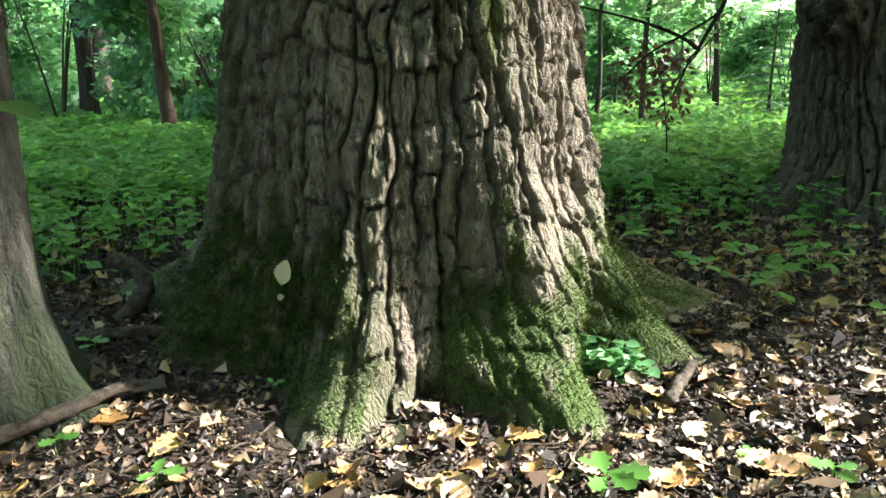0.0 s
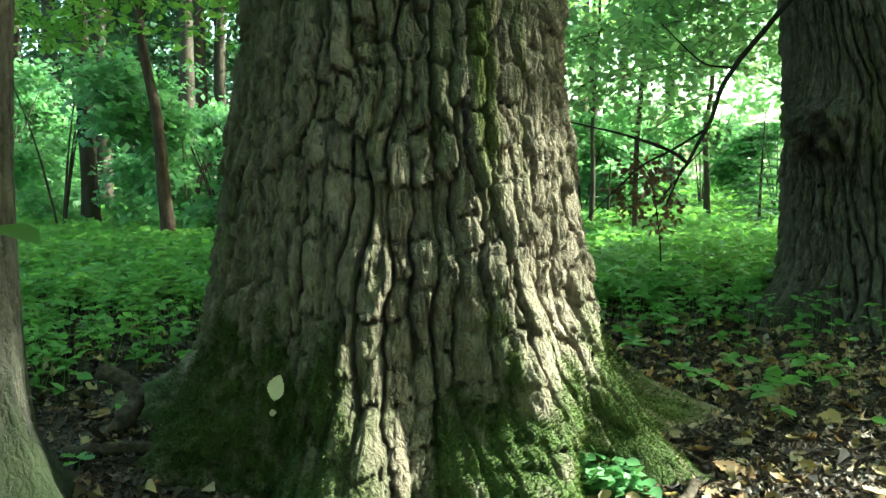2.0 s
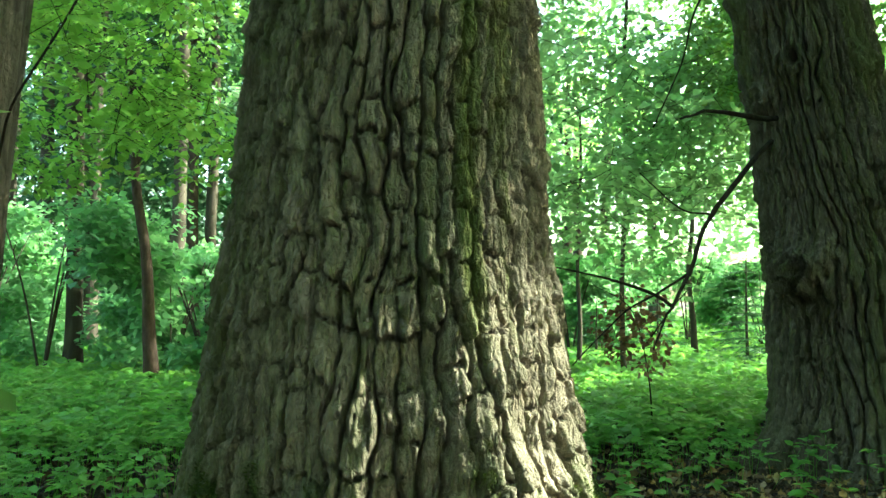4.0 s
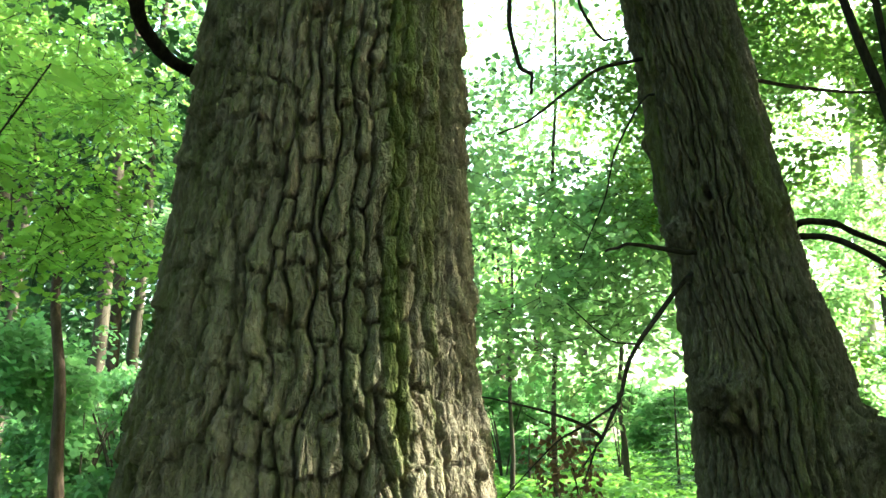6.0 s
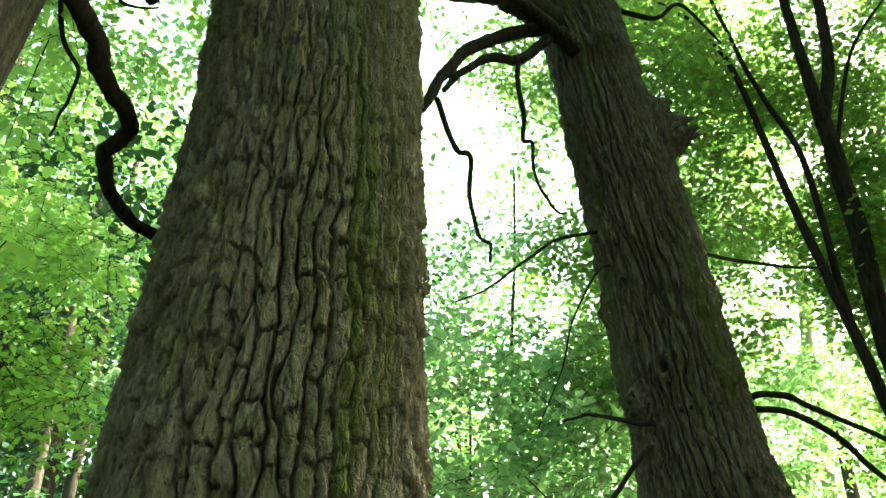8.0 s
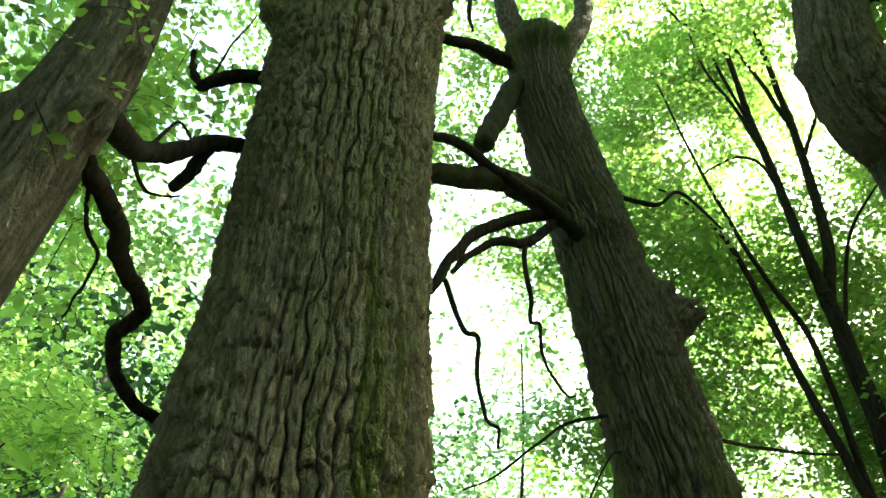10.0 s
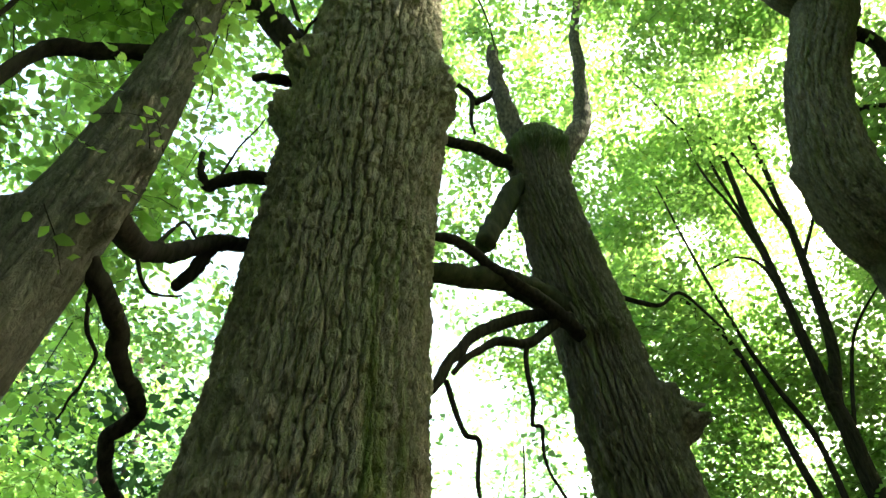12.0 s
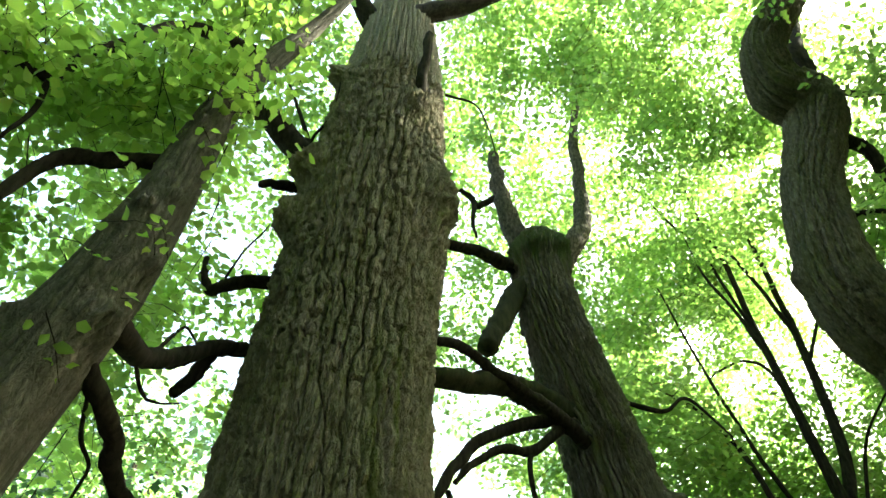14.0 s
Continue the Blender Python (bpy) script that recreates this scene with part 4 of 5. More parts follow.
def crown(owner, blobs, mat, leaf=0.075, per=16, length=0.55, droop=0.25, twig=True, seed=0, label="", name="crown", shape=LEAF4, quads=Q4):
    """A crown of leafy twigs as one part. blobs: (count, centre, radii)."""
    rs = np.random.default_rng(1000 + seed)
    cs = np.vstack([cloud(n, c, r, rs=rs, seed=seed + 3 * k) for k, (n, c, r) in enumerate(blobs)])
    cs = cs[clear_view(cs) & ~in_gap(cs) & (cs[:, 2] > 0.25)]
    (v, f), (a, b, c) = sprays(cs, per, length, leaf, droop, rs=rs, shape=shape, quads=quads)
    child(name, mesh_from(name, v, f, mat, flat=True), owner, label, "stuff")
    if twig:
        v, q = twigs(a, b, c)
        child("twig_work", mesh_from("twig_work", v, q, LIMB), owner, "", "stuff")


# leaves of the hornbeam's shoot
for px, py, pz, ax_, ay_, sz in [(-0.72, 1.25, 0.93, 0.9, -0.3, 0.10), (-0.74, 1.27, 0.95, -0.3, -0.8, 0.08), (-0.62, 1.32, 1.56, 1.0, -0.2, 0.09), (-0.66, 1.35, 1.52, 0.4, -0.9, 0.085), (-0.52, 1.26, 1.68, 0.9, 0.1, 0.085), (-0.56, 1.28, 1.64, -0.2, -0.9, 0.08), (-0.7, 1.38, 1.46, 0.9, -0.5, 0.09), (-0.76, 1.42, 1.42, -0.5, -0.8, 0.08), (-0.5, 1.25, 1.7, 0.3, 0.9, 0.08)]:
    v, f = place_leaves(np.array([[px, py, pz]]), np.array([[ax_, ay_, -0.25]]), np.array([[0.15, -0.2, 1.0]]), np.array([sz]), LEAF6, Q6)
    child("leaf", mesh_from("leaf", v, f, LEAF_DEEP, flat=True), horn)

# crowns, high to low
crown(oak, [(950, (-0.5, 3.5, 13.5), (5.5, 5.0, 3.0)), (420, (-1.2, 3.6, 8.8), (2.2, 2.0, 1.8)), (120, (0.8, 4.6, 13.0), (1.8, 1.5, 1.5)), (380, (-3.5, 4.5, 10.5), (3.0, 3.0, 2.5)), (420, (-4.0, 6.8, 8.5), (3.2, 1.8, 3.2))], LEAF, 0.090, 15, 0.62, seed=1)
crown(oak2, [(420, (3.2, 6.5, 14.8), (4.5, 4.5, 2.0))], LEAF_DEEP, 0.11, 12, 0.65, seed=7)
crown(oak2, [(1350, (2.5, 6.5, 12.4), (4.0, 4.0, 2.6)), (600, (4.3, 5.2, 13.2), (2.2, 2.2, 1.6)), (200, (0.5, 6.4, 9.5), (1.8, 1.8, 2.2)), (500, (3.2, 7.5, 8.5), (2.0, 1.6, 2.2))], LEAF, 0.090, 15, 0.62, seed=2)
crown(oak2, [(280, (0.0, 7.5, 5.4), (2.4, 2.0, 2.6)), (240, (1.4, 6.8, 2.3), (1.5, 1.4, 1.4))], LEAF_HAZE, 0.085, 16, 0.6, seed=8, name="lower_crown")
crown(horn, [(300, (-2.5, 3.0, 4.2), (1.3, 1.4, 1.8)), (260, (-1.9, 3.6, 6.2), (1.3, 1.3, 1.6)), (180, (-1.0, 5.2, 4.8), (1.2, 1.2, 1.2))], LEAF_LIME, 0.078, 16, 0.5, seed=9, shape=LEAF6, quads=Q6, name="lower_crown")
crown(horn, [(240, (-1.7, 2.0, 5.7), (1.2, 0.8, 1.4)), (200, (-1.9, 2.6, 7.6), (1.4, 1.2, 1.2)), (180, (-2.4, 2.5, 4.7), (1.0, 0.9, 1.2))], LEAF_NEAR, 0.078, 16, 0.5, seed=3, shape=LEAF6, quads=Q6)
# Blobs at (8.6, 4.4) and (8.5, 5.0) are added out of view to block sun.
crown(oak3, [(1150, (5.5, 3.5, 11.5), (3.5, 4.0, 3.0)), (260, (5.2, 3.2, 8.0), (1.3, 1.4, 1.3)), (500, (8.6, 4.4, 8.0), (1.8, 1.6, 1.8)), (300, (7.5, 4.0, 5.6), (1.6, 1.8, 1.5)), (700, (8.5, 5.0, 10.5), (2.5, 2.8, 2.0)), (450, (7.2, 5.4, 12.5), (2.4, 2.4, 2.2)), (260, (8.6, 7.4, 8.6), (2.0, 1.5, 2.0))], LEAF, 0.090, 15, 0.62, seed=4)
crown(slim, [(1900, (5.8, 9.0, 9.5), (3.4, 1.9, 4.2)), (650, (4.5, 8.8, 5.0), (2.2, 1.4, 2.0)), (650, (7.5, 7.4, 5.0), (1.6, 1.3, 2.5)), (220, (7.2, 9.0, 2.8), (1.3, 1.2, 1.3))], LEAF, 0.090, 15, 0.62, seed=5)
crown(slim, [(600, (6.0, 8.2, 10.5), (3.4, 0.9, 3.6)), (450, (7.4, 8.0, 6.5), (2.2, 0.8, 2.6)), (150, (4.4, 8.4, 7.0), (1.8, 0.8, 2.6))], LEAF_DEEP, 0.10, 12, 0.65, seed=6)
# leafy shoots sprouting from the hornbeam's trunk
rs = np.random.default_rng(1212)
axis = np.array(HORN_AXIS)
sz = rs.uniform(3.1, 6.2, 46)
sa = rs.uniform(0, 6.28, 46)
out = np.interp(sz, axis[:, 0], axis[:, 3]) + rs.uniform(0.02, 0.16, 46)
cs = np.stack([np.interp(sz, axis[:, 0], axis[:, 1]) + out * np.sin(sa), np.interp(sz, axis[:, 0], axis[:, 2]) - out * np.cos(sa), sz], -1)
(v, f), (a, b, c) = sprays(cs, 7, 0.26, 0.06, 0.3, rs=rs)
child("leafy_shoot", mesh_from("leafy_shoot", v, f, LEAF_NEAR, flat=True), horn, "small green leaves sprouting from the trunk", "stuff")
v, q = twigs(a, b, c)
child("twig_work", mesh_from("twig_work", v, q, LIMB), horn, "", "stuff")
for k, ob in enumerate(FAR):
    x, y, _ = ob.location
    if y > 8.5:
        crown(ob, [(55, (x, y, 9.5 if x < -3.9 else 5.6), (2.0, 2.0, 2.6 if x < -3.9 else 1.8))], LEAF_DEEP if k % 3 else NEEDLE, 0.16, 14, 0.9, twig=False, seed=20 + k)
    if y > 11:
        crown(ob, [(75, (x, y + 1.0, 12.5), (3.2, 2.6, 4.5))], LEAF_HAZE, 0.15, 18, 0.9, twig=False, seed=420 + k, name="high_crown")
    if y >= 16 and x < -1:
        crown(ob, [(110, (x + 0.6, y + 1.5, 6.0), (2.2, 1.6, 5.0))], NEEDLE, 0.20, 16, 1.1, 0.5, twig=False, seed=320 + k, name="lower_crown")
crown(pale, [(700, (10.5, 14.0, 12.0), (5.0, 3.0, 5.0)), (600, (9.5, 13.0, 7.5), (4.0, 3.0, 5.0)), (500, (12.0, 10.0, 5.0), (3.0, 3.0, 4.0))], LEAF, 0.10, 24, 0.8, twig=False, seed=60)

# young broadleaf trees whose boughs hang in the middle distance
for k, (x, y, h, blobs, mat, leaf) in enumerate([
    (-4.2, 7.2, 6.0, [(360, (-3.6, 6.6, 3.6), (1.9, 1.3, 1.3)), (90, (-2.6, 6.2, 2.4), (1.2, 0.9, 0.4)), (100, (-4.6, 6.5, 5.2), (1.8, 1.3, 1.2))], LEAF_LIME, 0.075),
    (-7.0, 10.0, 8.0, [(330, (-6.5, 9.6, 5.2), (2.6, 1.8, 2.2)), (220, (-4.0, 10.5, 7.0), (2.5, 1.5, 1.8))], LEAF, 0.09),
    (2.4, 9.5, 7.0, [(330, (2.2, 9.3, 3.2), (2.2, 1.5, 1.6)), (180, (1.0, 10.0, 6.2), (2.6, 1.8, 2.3))], LEAF_HAZE, 0.09),
    (6.5, 11.5, 7.0, [(480, (6.2, 11.0, 4.2), (2.6, 1.6, 2.2)), (500, (6.6, 12.0, 9.5), (3.6, 1.6, 3.6)), (300, (7.5, 10.5, 2.2), (1.8, 1.2, 1.0)), (420, (4.0, 14.5, 4.6), (3.4, 1.8, 2.6))], LEAF_HAZE, 0.09),
    (-1.6, 10.5, 8.0, [(420, (-1.8, 10.5, 6.0), (3.0, 1.8, 3.0))], LEAF_HAZE, 0.09),
]):
    ob = straight_tree("young_beech", "young beech with spreading boughs of bright green leaves", x, y, 0.032, h, DARKPINE, (0.2, 0), 200 + k)
    crown(ob, blobs, mat, leaf * 1.1, 16, 0.62, seed=80 + k, shape=LEAF6, quads=Q6)

# shrubs of the understorey
for k, (x, y, w, h) in enumerate([(-5.0, 10.2, 1.7, 2.5), (-3.6, 11.0, 1.2, 1.6), (-6.6, 11.5, 1.6, 2.4), (-2.9, 10.3, 0.8, 1.3), (-4.4, 12.5, 1.6, 2.6), (-8.4, 13.0, 1.8, 2.5), (-2.2, 12.5, 1.3, 2.3), (2.7, 14.5, 1.0, 1.8), (3.7, 15.5, 1.1, 2.2), (6.8, 15.5, 1.3, 1.7), (5.6, 16.5, 1.3, 2.4), (8.2, 14.0, 1.5, 2.2), (9.8, 12.0, 1.6, 2.5)]):
    ob = thing("shrub", "leafy green understorey shrub with many thin stems", "shrub", "understorey shrubs", at=(x, y, 0))
    rs = np.random.default_rng(700 + k)
    for s in range(5):
        a = rs.uniform(0, 6.28)
        tb = (tube([(x, y, -0.05), (x + 0.2 * w * np.cos(a), y + 0.2 * w * np.sin(a), 0.5 * h), (x + 0.5 * w * np.cos(a), y + 0.5 * w * np.sin(a), h)], 0.02, 0.006, 5, 5, 0.05, s))
        child("stem", mesh_from("stem", tb[0], [tb[1], tb[2]], DARKPINE), ob)
    crown(ob, [(int(330 * w), (x, y, 0.55 * h), (w, w * 0.8, 0.55 * h))], LEAF_COOL, 0.115, 11, 0.5, twig=False, seed=120 + k, name="leaves")


def spruce(x, y, h, seed):
    """A young conifer: a stem with whorls of drooping needled twigs."""
    ob = thing("young_spruce", "young bluish green spruce growing in the clearing", "tree", "young conifers", at=(x, y, 0))
    rs = np.random.default_rng(seed)
    v, q, t = tube([(x, y, -0.05), (x, y, h * 0.5), (x + 0.02, y, h)], 0.03, 0.005, 7, 8, 0.03, seed)
    child("trunk", mesh_from("trunk", v, [q, t], DARKPINE), ob)
    pos, ax = [], []
    for z in np.arange(0.25, h, 0.13):
        reach = 0.42 * (h - z) + 0.06
        for a in rs.uniform(0, 6.28, 8):
            d = np.array([np.cos(a), np.sin(a), -0.18])
            for s in np.arange(0.1, reach, 0.05):
                for sd in (-1, 1):
                    pos.append(np.array([x, y, z]) + d * s + np.array([0, 0, 0.10 * s * s]))
                    ax.append(d * 0.6 + sd * np.array([-np.sin(a), np.cos(a), 0.0]) + rs.normal(size=3) * 0.2)
    pos, ax = np.array(pos), np.array(ax)
    v, f = place_leaves(pos, ax, np.tile([0, 0, 1.0], (len(pos), 1)) + rs.normal(size=(len(pos), 3)) * 0.3, rs.uniform(0.06, 0.12, len(pos)), LEAF6 * np.array([1, 0.45, 1]))
    child("needles", mesh_from("needles", v, f, NEEDLE, flat=True), ob, "", "stuff")


for k, (x, y, h) in enumerate([(5.0, 12.0, 1.9), (4.2, 14.0, 1.5), (6.4, 13.2, 1.3), (2.9, 13.2, 1.2)]):
    spruce(x, y, h, 40 + k)

# a dead spray of brown leaves hanging from a fallen twig
dead = thing("dead_bough", "dead hanging bough with withered brown leaves", "branch", at=(1.7, 6.0, 0))
pieces = [tube([(1.75, 6.0, -0.02), (1.72, 6.0, 0.5), (1.6, 6.0, 1.0), (1.3, 6.0, 1.2)], 0.007, 0.003, 5, 6, 0.05, 2), tube([(1.68, 6.0, 0.7), (1.9, 6.0, 1.0), (2.0, 5.9, 1.15)], 0.008, 0.004, 5, 5, 0.05, 3)]
v, fs = join(pieces)
child("stem", mesh_from("stem", v, fs, LIMB), dead)
rs = np.random.default_rng(9)
(v, f), _ = sprays(cloud(30, (1.66, 6.0, 0.85), (0.42, 0.22, 0.26), 0.0, rs), 9, 0.25, 0.06, 0.9, rs=rs)
child("leaves", mesh_from("leaves", v, f, DEADLEAF, flat=True), dead, "withered brown leaves", "stuff")

# ---- ground ----
def ground_z(x, y):
    near = np.hypot(x + 0.15, y - 2.95)
    return 0.03 * fbm(x * 0.9, y * 0.9, 0.0, 400, 3) + 0.012 * fbm(x * 6, y * 6, 0.0, 410, 3) + 0.05 * np.exp(-(near / 1.3) ** 2) * smooth(0.6, 1.1, near) - 0.02


def ground_material():
    m, n, l, b = material("forest_soil", 0.9, 0.25)
    a = noise_node(n, l, 3.0, 6)
    c = noise_node(n, l, 55, 8, 0.7)
    base = ramp(n, l, c.outputs[0], [(0.3, (0.014, 0.010, 0.007)), (0.52, (0.035, 0.024, 0.016)), (0.7, (0.09, 0.062, 0.04))]).outputs[0]
    l.new(mixed(n, l, ramp(n, l, a.outputs[0], [(0.45, (0, 0, 0)), (0.7, (0.5, 0.5, 0.5))]).outputs[0], base, (0.045, 0.05, 0.02)), b.inputs["Base Color"])
    bump(n, l, b, c.outputs[0], 0.9, 0.03)
    return m


SOIL = ground_material()
gx = np.concatenate([-np.geomspace(600, 6, 26), np.linspace(-5.8, 5.8, 160), np.geomspace(6, 600, 26)])
gy = np.concatenate([-np.geomspace(600, 2, 26), np.linspace(-1.9, 8.0, 136), np.geomspace(8.2, 600, 34)])
GX, GY = np.meshgrid(gx, gy)
gv = np.stack([GX, GY, ground_z(GX, GY)], -1).reshape(-1, 3)
i, j = np.meshgrid(np.arange(len(gy) - 1), np.arange(len(gx) - 1), indexing="ij")
w = len(gx)
gq = np.stack([i * w + j, i * w + j + 1, (i + 1) * w + j + 1, (i + 1) * w + j], -1).reshape(-1, 4)
tagged(new("ground", mesh_from("ground", gv, gq, SOIL)), "dark forest soil strewn with leaf litter and low green plants", "ground", kind="structure")


def litter_material(name, stops, rough=0.55):
    m, n, l, b = material(name, rough, 0.4)
    geo = n.new("ShaderNodeNewGeometry")
    info = n.new("ShaderNodeObjectInfo")
    add = n.new("ShaderNodeMath")
    add.operation = "ADD"
    l.new(geo.outputs["Random Per Island"], add.inputs[0])
    l.new(info.outputs["Random"], add.inputs[1])
    fr = n.new("ShaderNodeMath")
    fr.operation = "FRACT"
    l.new(add.outputs[0], fr.inputs[0])
    t = noise_node(n, l, 60, 6, 0.7)
    c = ramp(n, l, fr.outputs[0], stops).outputs[0]
    c = mixed(n, l, ramp(n, l, t.outputs[0], [(0.5, (0, 0, 0)), (0.72, (0.55, 0.55, 0.55))]).outputs[0], c, (0.10, 0.06, 0.03))
    l.new(c, b.inputs["Base Color"])
    bump(n, l, b, t.outputs[0], 0.4, 0.004)
    return m


LITTER = litter_material("brown_litter", [(0.0, (0.012, 0.009, 0.007)), (0.45, (0.032, 0.020, 0.013)), (0.72, (0.095, 0.055, 0.030)), (0.9, (0.19, 0.125, 0.07)), (1.0, (0.36, 0.28, 0.19))])
FALLEN = litter_material("yellow_fallen_leaf", [(0.0, (0.33, 0.25, 0.13)), (0.3, (0.36, 0.24, 0.08)), (0.55, (0.28, 0.14, 0.04)), (0.75, (0.37, 0.29, 0.17)), (1.0, (0.21, 0.10, 0.035))], 0.5)


def over_root(x, y):
    """Whether a spot lies inside one of the trunks."""
    p, rr = np.arctan2(x + 0.15, -(y - 2.95)), np.hypot(x + 0.15, y - 2.95)
    lim = 0.74 + 0 * p
    for phi, reach, width, h in OAK_ROOTS:
        d = (p - radians(phi) + np.pi) % (2 * np.pi) - np.pi
        lim = np.maximum(lim, 0.74 + 0.95 * reach * np.exp(-(d / radians(width)) ** 2))
    return (rr < lim) | (np.hypot(x + 1.33, y - 2.1) < 0.3) | (np.hypot(x - 3.0, y - 5.2) < 0.75)


def scatter(n, x0, x1, y0, y1, rs, power=1.0):
    x, y = rs.uniform(x0, x1, n), y0 + (y1 - y0) * rs.uniform(0, 1, n) ** power
    ok = ~over_root(x, y)
    return x[ok], y[ok]


def curled_leaf(bow, cup, seed, n=8, lanes=5):
    """The outline and faces of a small withered leaf: midrib, ragged edges and a curl."""
    r2 = np.random.default_rng(seed)
    st = np.linspace(0, 1, n)
    wide = 0.33 * np.sin(np.pi * st ** 0.85) ** 0.8 * (1 + 0.16 * r2.normal(size=n))
    rows = [np.stack([st + 0.03 * r2.normal(size=n) * abs(e), wide * e, bow * (st - 0.5) ** 2 + cup * (wide * e) ** 2 * 4 + 0.025 * r2.normal(size=n)], -1) for e in np.linspace(-1, 1, lanes)]
    q = [[a * n + b, a * n + b + 1, (a + 1) * n + b + 1, (a + 1) * n + b] for a in range(lanes - 1) for b in range(n - 1)]
    return np.vstack(rows), np.array(q)


def withered(name, x, y, low, high, mat, label, kinds, rs, n=8, lanes=5):
    """Withered leaves of a few shapes lying about, as one carpet."""
    k = len(x)
    a = rs.uniform(0, 6.28, k)
    pos = np.stack([x, y, ground_z(x, y) + rs.uniform(0.008, 0.03, k)], -1)
    way = np.stack([np.cos(a), np.sin(a), rs.normal(size=k) * 0.28], -1)
    nor = np.stack([rs.normal(size=k) * 0.45, rs.normal(size=k) * 0.45, np.ones(k)], -1)
    sets, base = [], 0
    for g in range(kinds):
        sel = np.arange(k) % kinds == g
        v, f = place_leaves(pos[sel], way[sel], nor[sel], rs.uniform(low, high, int(sel.sum())), *curled_leaf((-0.7, 0.8, -0.3, 1.0, 0.4, -1.0)[g], (0.9, -0.5, 1.2, 0.5, -0.8, 0.7)[g], 70 + g, n, lanes))
        sets.append((v, f + base))
        base += len(v)
    tagged(new(name, mesh_from(name, np.vstack([v for v, f in sets]), np.vstack([f for v, f in sets]), mat)), label, "leaf litter", kind="stuff")


rs = np.random.default_rng(31)
# brown litter, thick near the path and thinner towards the meadow
for n, (x0, x1, y0, y1), size, shape, quads in [(44000, (-2.0, 2.6, 0.9, 3.3), (0.006, 0.026), LEAF4, Q4), (8000, (-4.5, 5.5, 4.0, 7.5), (0.04, 0.08), LEAF6, Q6), (14000, (-6.5, 6.5, -4.5, 6.5), (0.03, 0.09), LEAF4, Q4)]:
    x, y = scatter(n, x0, x1, y0, y1, rs)
    k = len(x)
    pos = np.stack([x, y, ground_z(x, y) + rs.uniform(0.0, 0.03, k)], -1)
    a = rs.uniform(0, 6.28, k)
    v, f = place_leaves(pos, np.stack([np.cos(a), np.sin(a), rs.normal(size=k) * 0.35], -1), np.stack([rs.normal(size=k) * 0.75, rs.normal(size=k) * 0.75, np.ones(k)], -1), rs.uniform(*size, k), shape * np.array([1, 0.75, 2.2]), quads, 0.15, rs)
    tagged(new("leaf_litter", mesh_from("leaf_litter", v, f, LITTER, flat=True)), "thick carpet of brown decaying leaf litter", "leaf litter", kind="stuff")
x, y = scatter(11000, -2.6, 3.2, 0.9, 4.4, rs)
withered("leaf_litter", x, y, 0.014, 0.046, LITTER, "thick carpet of brown decaying leaf litter", 6, rs, 6, 3)
x, y = scatter(2100, -2.2, 3.0, 1.0, 5.0, rs)
keep = x + rs.normal(size=len(x)) > -0.6
fx, fy = scatter(1100, 0.8, 4.6, 3.2, 6.2, rs)
keep, x, y = np.concatenate([keep, fy < 4.2 + 2.0 * rs.uniform(0, 1, len(fy))]), np.concatenate([x, fx]), np.concatenate([y, fy])
withered("yellow_litter", x[keep], y[keep], 0.03, 0.075, FALLEN, "small yellow and tan leaves strewn over brown litter", 6, rs)
# twiglets
x, y = scatter(3600, -2.5, 3.0, 0.8, 4.4, rs)
k = len(x)
a = rs.uniform(0, 6.28, k)
ln = 0.02 + 0.12 * rs.uniform(0, 1, k) ** 2.5
d = np.stack([np.cos(a), np.sin(a), rs.normal(size=k) * 0.12], -1) * ln[:, None]
c = np.stack([x, y, ground_z(x, y) + 0.02], -1)
v, q = twigs(c - d, c + rs.normal(size=(k, 3)) * 0.006, c + d, 0.003)
tagged(new("twig_litter", mesh_from("twig_litter", v, q, DEADWOOD)), "small dead twigs scattered over the leaf litter", "twigs", kind="stuff")


def fallen_mesh(seed):
    """A serrated, curled autumn leaf with raised side veins."""
    r2 = np.random.default_rng(seed)
    n, m = 15, 7
    s = np.linspace(0, 1, n)
    wdt = 0.36 * np.sin(np.pi * s ** 0.8) ** 0.75 * (1 + 0.05 * np.where(np.arange(n) % 2, 1, -1))
    t = np.linspace(-1, 1, m)
    S, Tt = np.meshgrid(s, t, indexing="ij")
    b1, b2, b3 = r2.uniform(-0.25, 0.45), r2.uniform(-0.1, 0.5), r2.uniform(-0.3, 0.3)
    x, y = S - 0.5 + 0.10 * np.abs(Tt) * (1 - S), wdt[:, None] * Tt
    z = b1 * (S - 0.5) ** 2 + b2 * y ** 2 * 1.8 + b3 * y * (S - 0.5) + 0.024 * np.sin(S * 44 - np.abs(Tt) * 7) + 0.05 * np.abs(Tt) + 0.02 * r2.normal(size=S.shape) * 0.5
    v = np.stack([x, y, z - z.min() * 0.6], -1).reshape(-1, 3)
    i, j = np.meshgrid(np.arange(n - 1), np.arange(m - 1), indexing="ij")
    q = np.stack([i * m + j, (i + 1) * m + j, (i + 1) * m + j + 1, i * m + j + 1], -1).reshape(-1, 4)
    return mesh_from("fallen_leaf", v, q, FALLEN)


FALLEN_MESHES = [fallen_mesh(k) for k in range(10)]
x, y = scatter(560, -1.6, 2.4, 1.0, 3.8, rs, 1.3)
keep = hash01(np.arange(len(x)), 3, 5, 8) < np.where(x > 0.3, 1.0, 0.62)
